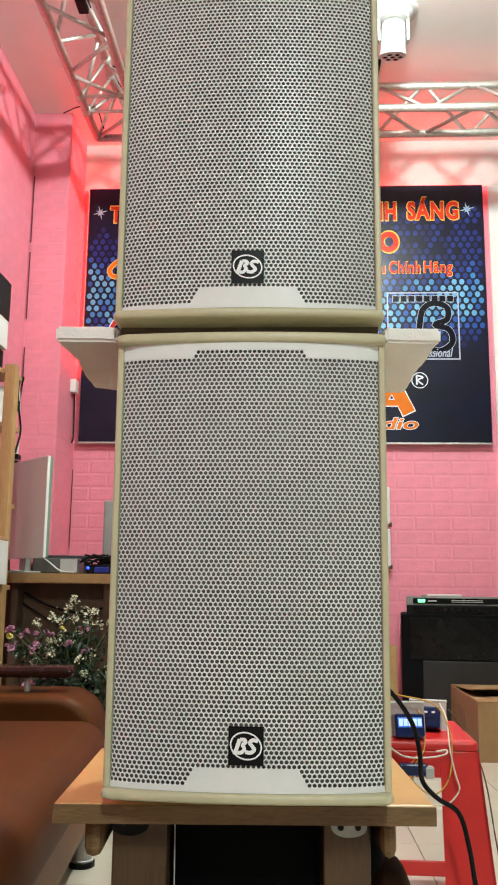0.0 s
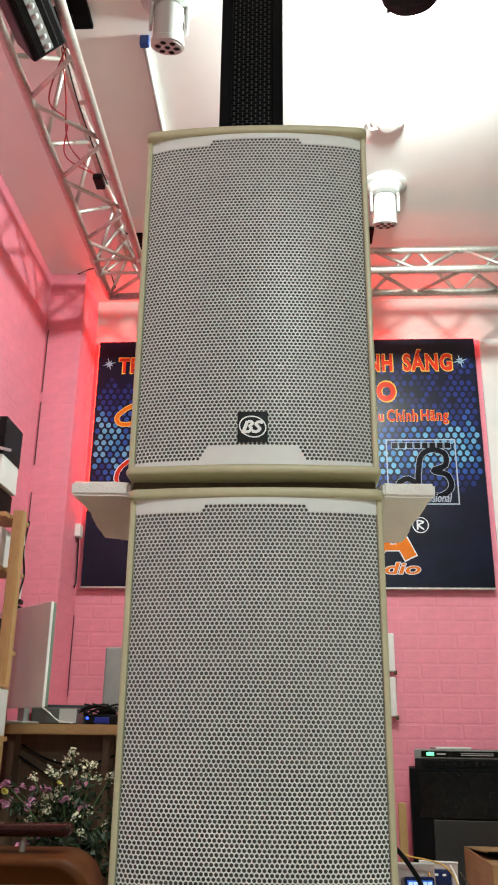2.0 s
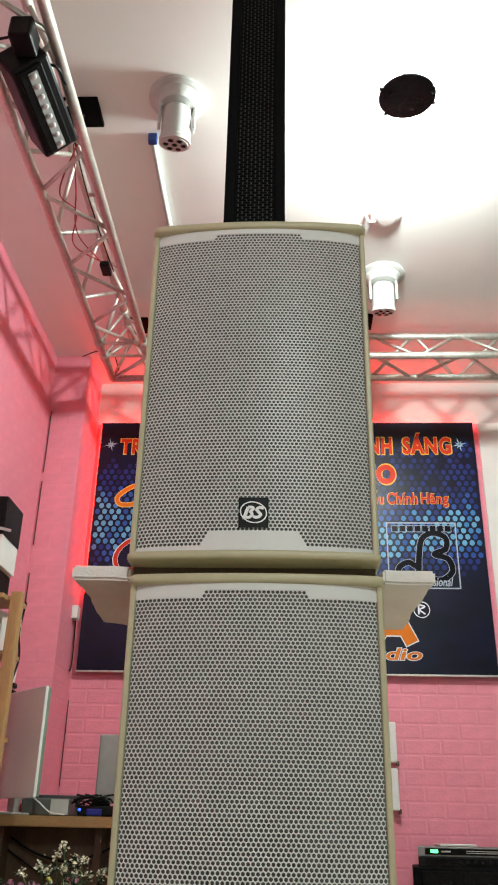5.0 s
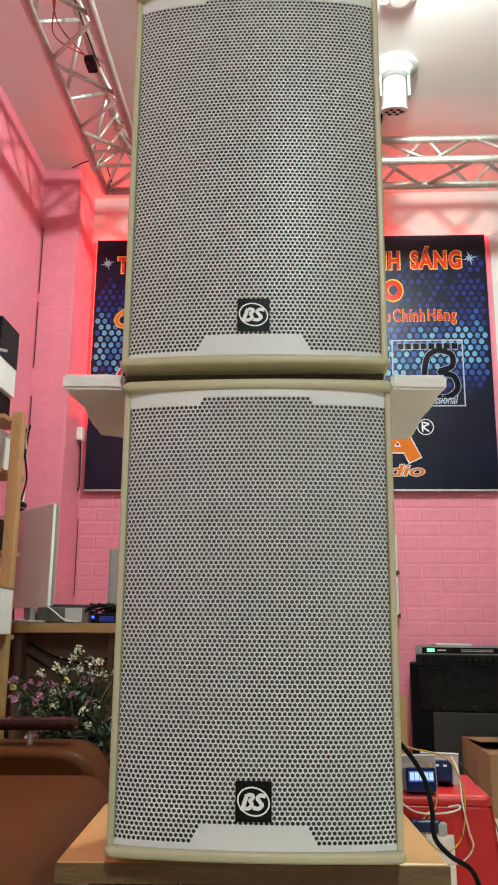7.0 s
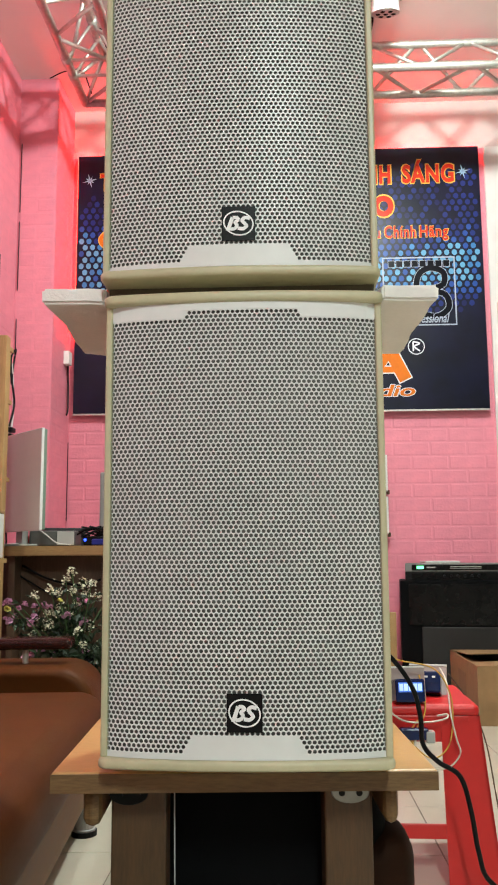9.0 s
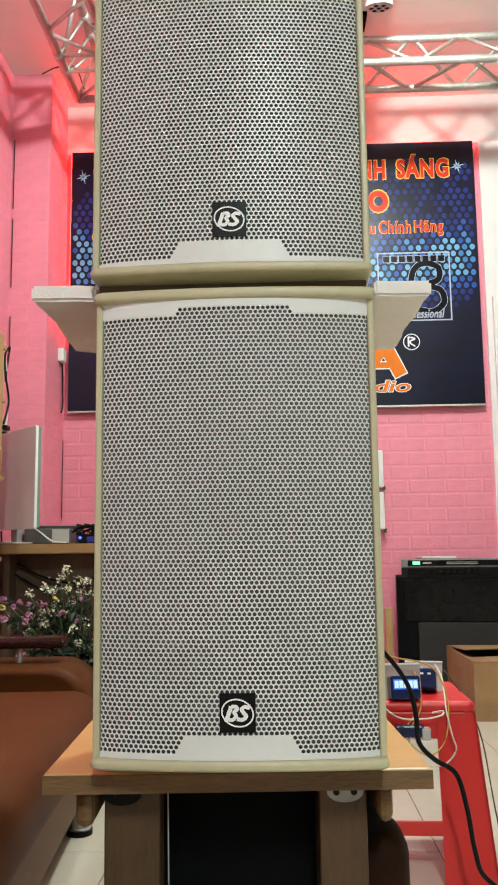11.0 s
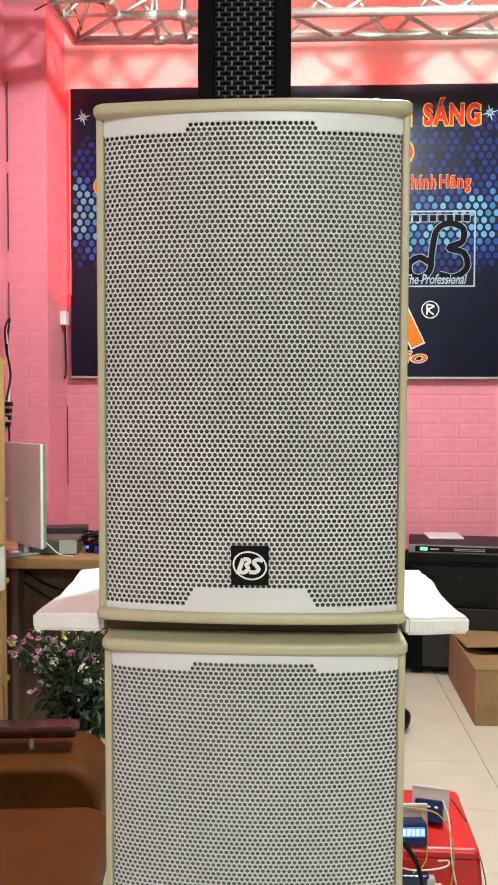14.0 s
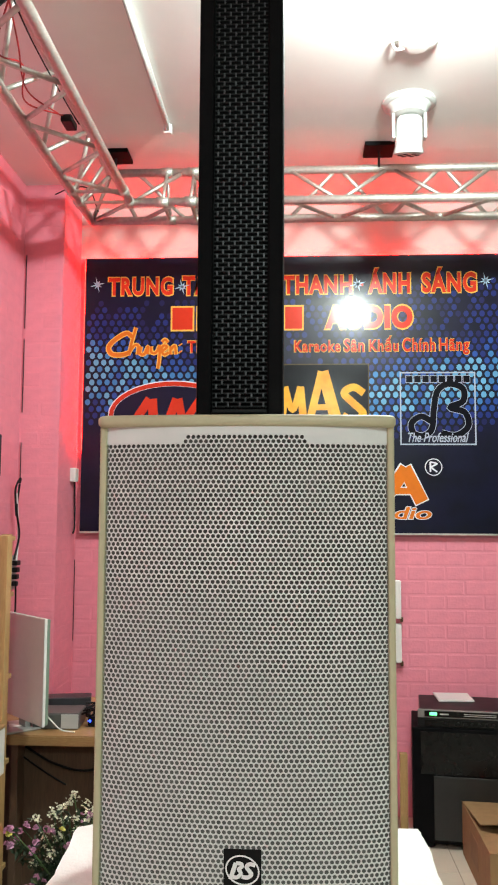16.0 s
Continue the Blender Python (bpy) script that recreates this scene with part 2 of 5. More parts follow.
def bow(x, extra=0.0):
    u = min(1.0, abs(x) / HALF)
    return -0.020 * (1 - u ** 2) - 0.006 * (1 - u ** 12) - extra


def rim_front(x):
    """The rim's front is squarer than the grille behind it."""
    return -0.0175 - 0.0140 * (1 - (x / HALF) ** 2)


def rim_outline(inset):
    pts = []
    w, r = WIDE + 0.0022 - inset, 0.014
    for k in range(25):
        x = -w + r + (2 * w - 2 * r) * k / 24
        pts.append((x, rim_front(x * HALF / w) + inset))
    for k in range(1, 6):
        a = -math.pi / 2 + math.pi / 2 * k / 5
        pts.append((w - r + r * math.cos(a), rim_front(HALF * (w - r) / w) + inset + r + r * math.sin(a)))
    pts += [(w, 0.12), (0.13 - inset, 0.355 - inset), (-0.13 + inset, 0.355 - inset), (-w, 0.12)]
    for k in range(0, 5):
        a = math.pi + math.pi / 2 * k / 5
        pts.append((-w + r + r * math.cos(a), rim_front(HALF * (w - r) / w) + inset + r + r * math.sin(a)))
    return pts


def round_edge(z0, z1, r):
    levels = []
    for k in range(5):
        a = math.pi / 2 * k / 4
        levels.append((r * (1 - math.sin(a)), z0 + r * (1 - math.cos(a))))
    return levels + [(i, z1 + z0 - z) for i, z in levels[::-1]]


PITCH, HOLE = 0.00703, 0.00279
G0, G1 = 0.0212, 0.6605


def solid(x, z):
    """Whether the sheet is left unpunched at a place."""
    top, low, ax = G1 - z, z - G0, abs(x)
    if top < (0.0125 if ax < 0.0875 - 0.3 * top else 0.0247) or ax > HALF - 0.0031:
        return True
    return low < 0.0085 or (low < 0.0325 and ax < 0.0855 - 0.4 * low)


def grille_mesh():
    verts, faces = [], []
    step = PITCH * math.sqrt(3) / 2
    rows = int((G1 - G0 - 0.006) / step)
    hexa = [(math.cos(a), math.sin(a)) for a in (math.pi / 6 + math.pi / 3 * k for k in range(6))]
    ring = [(math.cos(a), math.sin(a)) for a in (math.pi / 6 + math.pi / 6 * k for k in range(12))]
    R = PITCH / math.sqrt(3)
    # columns are evenly spaced along the bowed sheet, so they close up where it turns away at the sides
    xs = np.linspace(0, HALF, 2000)
    ys = np.array([bow(x) for x in xs])
    run = np.concatenate([[0], np.cumsum(np.hypot(np.diff(xs), np.diff(ys)))])

    def place(s):
        return math.copysign(float(np.interp(abs(s), run, xs)), s)

    for j in range(rows + 1):
        z = G0 + 0.004 + j * step
        off = 0.5 * PITCH * (j % 2)
        for i in range(-30, 31):
            s = i * PITCH + off
            if abs(s) > run[-1] - 0.0032:
                continue
            x = place(s)
            b = len(verts)
            for cx, cz in hexa:
                px = place(s + R * cx)
                verts.append((px, bow(px), z + R * cz))
            if solid(x, z):
                faces.append(tuple(range(b, b + 6)))
                continue
            for deep in (0.0, 0.0012):
                for cx, cz in ring:
                    px = place(s + HOLE * cx)
                    verts.append((px, bow(px) + deep, z + HOLE * cz))
            for k in range(6):
                h0, h1, c0 = b + k, b + (k + 1) % 6, b + 6 + 2 * k
                c1, c2 = c0 + 1, b + 6 + (2 * k + 2) % 12
                faces += [(h0, h1, c1), (h0, c1, c0), (h1, c2, c1)]
            for k in range(12):
                a0, a1 = b + 6 + k, b + 6 + (k + 1) % 12
                faces.append((a0, a1, a1 + 12, a0 + 12))
    me = bpy.data.meshes.new("grille")
    me.from_pydata(verts, [], faces)
    me.update()
    return me


def sheet(bm, x0, x1, z0, z1, extra, thick, n=24, slope=0.0):
    """A bowed strip that follows the grille; slope widens it towards the bottom."""
    cols = []
    for k in range(n + 1):
        u = k / n
        col = []
        for y in (0, thick):
            for z in (z0, z1):
                s = slope if z == z0 else 0
                x = (x0 - s) + (x1 - x0 + 2 * s) * u
                col.append(bm.verts.new((x, bow(x, extra) + y, z)))
        cols.append(col)
    for a, b in zip(cols, cols[1:]):
        bm.faces.new((a[0], b[0], b[1], a[1]))
        bm.faces.new((a[2], a[3], b[3], b[2]))
        bm.faces.new((a[1], b[1], b[3], a[3]))
        bm.faces.new((a[0], a[2], b[2], b[0]))
    for c in (cols[0], cols[-1]):
        bm.faces.new((c[0], c[1], c[3], c[2]))
    return bm


def cabinet():
    root = thing("loudspeaker", "", "loudspeaker")
    body = [(-WIDE + 0.003, 0.012), (WIDE - 0.003, 0.012), (WIDE - 0.003, 0.12), (0.125, 0.345), (-0.125, 0.345), (-WIDE + 0.003, 0.12)]
    part("cabinet_body", prism(bmesh.new(), body, 0.012, 0.670), KHAKI, root)
    for name, z0, z1 in (("bottom_rim", 0.0055, 0.0202), ("top_rim", 0.6602, 0.6765)):
        part(name, shaped(rim_outline, round_edge(z0, z1, 0.0058)), KHAKI, root, smooth=True)
    for s in (-1, 1):
        x0, x1 = sorted((s * 0.1930, s * WIDE))
        part("side_post", boxed(x0, x1, -0.0055, 0.03, 0.019, 0.664, bevel=0.0028), KHAKI, root)
    inset = [(-0.197, 0.062), (0.197, 0.062), (0.197, 0.078), (-0.197, 0.078)]
    part("base_lip", prism(bmesh.new(), inset, -0.0104, 0.010), KHAKI, root)
    g = link_mesh("grille", grille_mesh(), GRILLE, root, "white punched steel grille")
    for z0, z1 in ((G0 - 0.0006, G0 + 0.0072), (G1 - 0.0108, G1)):
        part("grille_border", sheet(bmesh.new(), -HALF, HALF, z0, z1, 0.0006, 0.003), GRILLE, g, "plain white border of the grille")
    for s in (-1, 1):
        x0, x1 = sorted((s * 0.084, s * (HALF - 0.002)))
        part("corner_border", sheet(bmesh.new(), x0, x1, G1 - 0.0228, G1 - 0.006, 0.0005, 0.002, n=8), GRILLE, g)
    part("badge_field", sheet(bmesh.new(), -0.0705, 0.0705, G0 + 0.006, G0 + 0.0318, 0.0005, 0.002, n=12, slope=0.0085), GRILLE, g, "plain white unpunched field")
    part("grille_backing", sheet(bmesh.new(), -0.1955, 0.1955, G0 + 0.004, G1 - 0.004, -0.0075, 0.002), BLACK_FOAM, g)
    z = 0.0833
    badge = part("badge", sheet(bmesh.new(), -0.0245, 0.0245, z - 0.0257, z + 0.0257, 0.0020, 0.0015, n=4), BLACK, root, "square black maker's badge")
    mark = bmesh.new()
    y = bow(0) - 0.0027
    tilt = pose(0, 0, 0, 0, 17, 0)
    ell = [((0.0226 + d) * math.cos(a), (0.0185 + d) * math.sin(a)) for d in (0, -0.0021) for a in (2 * math.pi * k / 40 for k in range(40))]
    vs = [mark.verts.new(tilt @ Vector((px, 0, pz)) + Vector((0.0, y, z))) for px, pz in ell]
    for k in range(40):
        mark.faces.new((vs[k], vs[(k + 1) % 40], vs[40 + (k + 1) % 40], vs[40 + k]))

    def stroke(points, w):
        line = bend(points, 5)
        ring = []
        for i, p in enumerate(line):
            d = (line[min(i + 1, len(line) - 1)] - line[max(i - 1, 0)]).normalized()
            q = Vector((-d.z, 0, d.x)) * w
            ring.append((mark.verts.new(p + q), mark.verts.new(p - q)))
        for a, b in zip(ring, ring[1:]):
            mark.faces.new((a[0], b[0], b[1], a[1]))

    def at(px, pz):
        return (px + 0.25 * pz, y - 0.0003, z + pz)

    stroke([at(-0.0128, -0.0115), at(-0.0118, -0.001), at(-0.0108, 0.009)], 0.0028)
    stroke([at(-0.0105, 0.0085), at(-0.004, 0.0082), at(-0.0018, 0.0048), at(-0.005, 0.0012), at(-0.0012, -0.0035), at(-0.004, -0.0085), at(-0.0098, -0.0088)], 0.0025)
    stroke([at(0.0150, 0.0066), at(0.0078, 0.0080), at(0.0042, 0.0045), at(0.0090, -0.0004), at(0.0128, -0.0046), at(0.0088, -0.0086), at(0.0010, -0.0078)], 0.0026)
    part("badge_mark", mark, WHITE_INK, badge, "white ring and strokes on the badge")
    return root


BASE, UPPER, CROWN = 0.4367, 1.1295, 1.8135
low_speaker = cabinet()
low_speaker.matrix_world = pose(0.0006, 0.006, BASE, 0.8) @ Matrix.Scale(0.9970, 4)
tagged(low_speaker, "beige loudspeaker cabinet with white punched grille, standing on a wooden bench", group="stacked loudspeakers")
high_speaker = copy_thing(low_speaker, pose(-0.0042, 0.0, UPPER, 0.5) @ Matrix.Scale(1.0135, 4))
tagged(high_speaker, "beige loudspeaker cabinet with white punched grille, stacked on white foam", group="stacked loudspeakers")

# added block: its dark colour paints the shadow in the gap between cabinets
part("gap_shade_block", boxed(-0.199, 0.199, 0.026, 0.0785, -0.0180, 0.011, bevel=0.002), GAP_SHADE, high_speaker, "dark block standing in for the shade under the cabinet")

# packing foam between the cabinets
foam = bmesh.new()
prism(foam, [(-0.307, 0.013), (-0.209, 0.018), (-0.200, 0.082), (0.200, 0.082), (0.209, 0.022), (0.295, 0.030), (0.286, 0.10), (0.277, 0.17), (0.284, 0.27), (0.282, 0.362), (-0.27, 0.352), (-0.318, 0.325), (-0.306, 0.22), (-0.299, 0.13)], 1.1100, 1.1340)
bmesh.ops.bevel(foam, geom=foam.edges[:], offset=0.004, segments=2, affect="EDGES")
bmesh.ops.triangulate(foam, faces=foam.faces)
bmesh.ops.subdivide_edges(foam, edges=[e for e in foam.edges if e.calc_length() > 0.02], cuts=3, use_grid_fill=True)
for v in foam.verts:
    d = 0.0022 * noise.noise(v.co * 22) + 0.0010 * noise.noise(v.co * 75)
    lump = 0.0045 * noise.noise(v.co * 11) if abs(v.co.x) > 0.215 else 0
    v.co += Vector((d, d, 0.45 * d + lump if v.co.z > 1.12 else lump))
tagged(part("packing_foam", foam, FOAM), "white packing foam sheet laid between two loudspeakers", "foam sheet")

# bench under the stack
bench = thing("wooden_bench", "small varnished wooden bench with square posts and steel brackets", "bench", (0, -0.012, 0), turn=3.0)
part("bench_top", boxed(-0.276, 0.276, 0.060, 0.47, 0.398, 0.4265, bevel=0.004), WOOD, bench)
# strip in darker wood than the top: the loudspeaker's shadow put into colour
part("front_edge", boxed(-0.276, 0.276, 0.0565, 0.0595, 0.399, 0.4245), EDGE_WOOD, bench, "front edge, darkened for the loudspeaker's shadow")
for x0, x1 in ((-0.198, -0.116), (0.119, 0.190)):
    part("leg", boxed(x0, x1, 0.12, 0.19, 0, 0.398, bevel=0.003), LEG_WOOD, bench)
    part("leg", boxed(x0, x1, 0.35, 0.42, 0, 0.398, bevel=0.003), LEG_WOOD, bench)
for x0, x1 in ((-0.236, -0.209), (0.203, 0.225)):
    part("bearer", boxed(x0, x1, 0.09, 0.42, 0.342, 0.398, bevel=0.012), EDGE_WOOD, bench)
# left plate is black to stand for the bench's shadow, right plate plain zinc
for x, mat in ((-0.172, BLACK), (0.157, STEEL)):
    plate = lathe([(0.001, 0), (0.027, 0), (0.0285, 0.002), (0.027, 0.004), (0.001, 0.004)], 24, pose(x, 0.117, 0.382, 90) @ Matrix.Diagonal((1, 0.55, 1, 1)))
    b = part("bracket", plate, mat, bench, "steel bracket plate, the left one blackened for shade")
    for s in (-0.013, 0.013):
        part("screw_hole", lathe([(0.0005, 0), (0.0048, 0), (0.0048, 0.002), (0.0005, 0.002)], 14, pose(x + s, 0.1128, 0.382, 90)), BLACK, b)

# column loudspeaker
column = thing("column_loudspeaker", "tall slim black column loudspeaker standing on the stack", "loudspeaker", (-0.0175, 0.05, CROWN))
CW, CH = 0.0638, 1.12
part("column_body", boxed(-CW, CW, 0.012, 0.12, 0, CH, bevel=0.003), DULL_BLACK, column)
for s in (-1, 1):
    x0, x1 = sorted((s * 0.041, s * CW))
    part("side_rail", boxed(x0, x1, -0.004, 0.013, 0, CH, bevel=0.003), DULL_BLACK, column)
part("foot_bar", boxed(-0.0405, 0.0405, 0.002, 0.0115, 0.012, 0.018, bevel=0.001), BLACK, column)

# slotted front of the column
slots, slats = bmesh.new(), bmesh.new()
row, link_w, cell = 0.0066, 0.0024, 0.0175
for j in range(int((CH - 0.03) / row)):
    z = 0.022 + j * row
    box(slats, -0.041, 0.041, 0.0042, 0.0054, z - 0.0010, z + 0.0010)
    for i in range(-4, 5):
        x = (i + 0.5 * (j % 2)) * cell
        if abs(x) < 0.0395:
            box(slots, x - link_w / 2, x + link_w / 2, 0.0030, 0.0050, z, z + row)
tagged(part("grille_bar", slats, BLACK, column), "black bars of the grille", kind="stuff")
tagged(part("grille_link", slots, material("dark_grille_steel", (0.040, 0.040, 0.044), 0.38, metal=0.5, vary=0.1, grain=60), column), "black slotted steel grille", kind="stuff")

# ---- poster with its red light strip ----
PX0, PX1, PZ0, PZ1, PY = -1.203, 1.274, 1.584, 3.226, 3.662
poster = thing("wall_poster", "glossy dark blue shop poster with red lettering, edged with red light", "poster")
poster.matrix_world = pose(0, 0, 0)
SATIN = dict(spec=0.2, bump=0.015, bump_scale=30)
NAVY = material("navy_poster_print", (0.0058, 0.0062, 0.030), 0.36, coat=0.22, vary=0.5, grain=7, second=(0.0035, 0.004, 0.011), **SATIN)
RED_INK = material("red_poster_print", (0.62, 0.045, 0.02), 0.19, vary=0.05, **SATIN)
YELLOW_INK = material("yellow_poster_print", (0.85, 0.52, 0.10), 0.19, vary=0.05, **SATIN)
ORANGE_INK = material("orange_poster_print", (0.72, 0.19, 0.02), 0.19, vary=0.08, **SATIN)
PAPER_WHITE = material("white_poster_print", (0.78, 0.80, 0.84), 0.19, vary=0.04, **SATIN)
INK_BLACK = material("black_poster_print", (0.008, 0.008, 0.012), 0.19, vary=0.1, **SATIN)
part("poster_board", boxed(PX0, PX1, PY, PY + 0.012, PZ0, PZ1), NAVY, poster)
part("bottom_edging", boxed(PX0, PX1, PY - 0.004, PY - 0.0005, PZ0 - 0.006, PZ0 + 0.004), ALU, poster)
glow = bmesh.new()
box(glow, PX0 - 0.008, PX0 - 0.001, 3.684, 3.692, PZ0 + 0.48, PZ1)
box(glow, PX0, PX1, 3.684, 3.692, PZ1 + 0.001, PZ1 + 0.008)
part("light_strip", glow, material("red_light_strip", (0.5, 0.02, 0.02), 0.4, emit=(1.0, 0.006, 0.004), strength=85), poster, "red glowing light strip round the poster")


def print_each(name, shapes, mat, layer, parent=poster):
    for outline in shapes:
        print_on(name, [outline], mat, layer, parent)


def print_on(name, shapes, mat, layer, parent=poster, label=""):
    """Flat shapes printed on the poster: outlines of (x, z) points."""
    bm = bmesh.new()
    for k, outline in enumerate(shapes):
        vs = [bm.verts.new((x, PY - 0.0006 * layer - 0.00004 * (k % 9), z)) for x, z in outline]
        bm.faces.new(vs)
    bmesh.ops.triangulate(bm, faces=bm.faces)
    me = bpy.data.meshes.new(name)
    for f in bm.faces:
        if f.normal.y > 0:
            f.normal_flip()
    bm.to_mesh(me)
    bm.free()
    return link_mesh(name, me, mat, parent, label)


def oval(cx, cz, rx, rz, n=32, turn=0.0):
    c, s = math.cos(turn), math.sin(turn)
    return [(cx + rx * math.cos(a) * c - rz * math.sin(a) * s, cz + rx * math.cos(a) * s + rz * math.sin(a) * c) for a in (2 * math.pi * k / n for k in range(n))]


def ring(cx, cz, rx, rz, w, n=40):
    a, b = oval(cx, cz, rx, rz, n), oval(cx, cz, rx - w, rz - w, n)
    return [(a[k], a[(k + 1) % n], b[(k + 1) % n], b[k]) for k in range(n)]


def rect(x0, x1, z0, z1):
    return [(x0, z0), (x1, z0), (x1, z1), (x0, z1)]


def band(points, w, n=6):
    """A flat stroke of half width w through (x, z) points."""
    line = bend([(x, 0, z) for x, z in points], n)
    side = []
    for i, p in enumerate(line):
        d = (line[min(i + 1, len(line) - 1)] - line[max(i - 1, 0)]).normalized()
        side.append(((p.x - d.z * w, p.z + d.x * w), (p.x + d.z * w, p.z - d.x * w)))
    return [(a[0], b[0], b[1], a[1]) for a, b in zip(side, side[1:])]


def lettering(name, words, x0, x1, z0, z1, mat, layer, fat=0.0, shear=0.0, parent=poster, y=None, gap=1.0):
    """A line of writing fitted into a frame on the poster."""
    curve = bpy.data.curves.new(name, "FONT")
    curve.body, curve.offset, curve.shear, curve.resolution_u, curve.space_character = words, fat, shear, 4, gap
    probe = bpy.data.objects.new(name, curve)
    scene.collection.objects.link(probe)
    bpy.context.view_layer.update()
    me = bpy.data.meshes.new_from_object(probe.evaluated_get(bpy.context.evaluated_depsgraph_get()))
    bpy.data.objects.remove(probe)
    co = np.array([v.co[:] for v in me.vertices])
    low, high = co.min(0), co.max(0)
    for v in me.vertices:
        v.co = (x0 + (v.co.x - low[0]) * (x1 - x0) / (high[0] - low[0]), (PY - 0.0006 * layer) if y is None else y, z0 + (v.co.y - low[1]) * (z1 - z0) / (high[1] - low[1]))
    me.materials.clear()
    return link_mesh(name, me, mat, parent)


# honeycomb of blue dots in two swells, densest towards the poster's sides
rng = np.random.default_rng(4)
tones = ((0.012, 0.014, 0.085), (0.014, 0.028, 0.17), (0.024, 0.080, 0.33), (0.055, 0.21, 0.48), (0.14, 0.38, 0.60))
dots = [[] for _ in tones]
for j in range(42):
    for i in range(56):
        x, z = PX0 + 0.03 + i * 0.046, PZ0 + 0.05 + j * 0.0398
        x += 0.023 * (j % 2)
        if x > PX1 - 0.02 or z > PZ1 - 0.04:
            continue
        u = (x - PX0) / (PX1 - PX0)
        crest = 2.50 - 0.10 * math.sin(math.pi * u) + 0.22 * max(0, u - 0.55) - 0.1 * u
        near = math.exp(-((z - crest) / 0.20) ** 2) * (0.55 + 0.45 * abs(math.cos(math.pi * u)))
        far = 0.24 * math.exp(-((z - 2.75 - 0.2 * u) / 0.25) ** 2)
        v = (near + far) * (0.50 + 0.68 * rng.random())
        if v > 0.15:
            dots[min(4, int(v * 5.2))].append(oval(x, z, 0.0160, 0.0184, 12))
for tone, some in zip(tones, dots):
    if some:
        tagged(print_on("printed_dots", some, material("blue_dot_print", tone, 0.34, coat=0.22, vary=0.2, grain=12, **SATIN), 1), kind="stuff")

for words, x0, x1, z1 in (("TRUNG", -1.060, -0.672, 3.106), ("TÂM", -0.612, -0.365, 3.140), ("ÂM", -0.295, -0.085, 3.140), ("THANH", -0.015, 0.395, 3.106), ("ÁNH", 0.492, 0.735, 3.145), ("SÁNG", 0.806, 1.120, 3.145)):
    lettering("headline_outline", words, x0 - 0.007, x1 + 0.007, 2.988, z1 + 0.007, YELLOW_INK, 2, 0.066, gap=1.14)
    lettering("headline", words, x0, x1, 2.995, z1, RED_INK, 3, 0.040, gap=1.14)
print_on("headline_dash", [rect(0.430, 0.462, 3.038, 3.056)], RED_INK, 3)
# the shop's own name is kept as plain bars
name_bars = []
for x0, x1 in ((-0.672, -0.55), (-0.52, -0.485), (-0.455, -0.35), (-0.14, -0.035), (0.0, 0.10)):
    name_bars.append(rect(x0, x1, 2.785, 2.918))
print_each("name_bar_outline", [rect(a[0][0] - 0.01, a[1][0] + 0.01, 2.775, 2.928) for a in name_bars], YELLOW_INK, 2)
print_each("name_bar", name_bars, RED_INK, 3)
lettering("word_outline", "AUDIO", 0.227, 0.756, 2.773, 2.930, YELLOW_INK, 2, 0.085, gap=1.12)
lettering("word", "AUDIO", 0.235, 0.748, 2.783, 2.920, RED_INK, 3, 0.062, gap=1.12)
# flowing script word, drawn with a broad pen
pen = [[(58, 22), (43, 14), (16, 30), (2, 48), (10, 64), (33, 66), (53, 60)], [(66, 0), (58, 30), (50, 66)], [(51, 60), (62, 44), (72, 45), (71, 66)],
       [(78, 46), (77, 63), (87, 64), (95, 46), (94, 65)], [(102, 46), (104, 61), (115, 60), (122, 44)], [(123, 42), (122, 76), (119, 100)],
       [(128, 58), (140, 48), (132, 44), (126, 56), (134, 66), (144, 60)], [(128, 36), (135, 30), (142, 37)], [(148, 46), (148, 66)], [(149, 54), (158, 45), (161, 66)], [(170, 41), (172, 44)], [(170, 58), (172, 61)]]
for line in pen:
    pts = [(-1.058 + 0.00255 * x, 2.800 - 0.00250 * z) for x, z in line]
    thick = 0.0115 if line is pen[0] else 0.0075
    print_on("script_stroke_edge", band(pts, thick + 0.0055), YELLOW_INK, 2)
    print_on("script_stroke", band(pts, thick), ORANGE_INK, 3)
for words, x0, x1, z0, z1 in (("Thi", -0.578, -0.470, 2.646, 2.716), ("Karaoke", 0.056, 0.324, 2.646, 2.714), ("Sân", 0.346, 0.464, 2.645, 2.722), ("Khấu", 0.494, 0.662, 2.646, 2.738),
                              ("Chính", 0.688, 0.876, 2.645, 2.724), ("Hãng", 0.901, 1.072, 2.626, 2.722)):
    lettering("subline_outline", words, x0 - 0.004, x1 + 0.004, z0 - 0.004, z1 + 0.004, YELLOW_INK, 2, 0.040, gap=1.12)
    lettering("subline", words, x0, x1, z0, z1, RED_INK, 3, 0.024, gap=1.12)
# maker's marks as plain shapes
mark_a = print_on("oval_mark", [oval(-0.66, 2.275, 0.39, 0.205)], PAPER_WHITE, 2)
print_on("oval_field", ring(-0.66, 2.275, 0.383, 0.198, 0.026), RED_INK, 3, mark_a)
print_on("oval_centre", [oval(-0.66, 2.275, 0.355, 0.170)], NAVY, 3, mark_a)
for cx in (-0.83, -0.30):
    print_on("oval_stroke", band([(cx - 0.10, 2.17), (cx + 0.03, 2.37)], 0.026, 2) + band([(cx + 0.045, 2.37), (cx + 0.06, 2.17)], 0.028, 2) + [rect(cx - 0.05, cx + 0.05, 2.215, 2.25)], RED_INK, 4, mark_a)
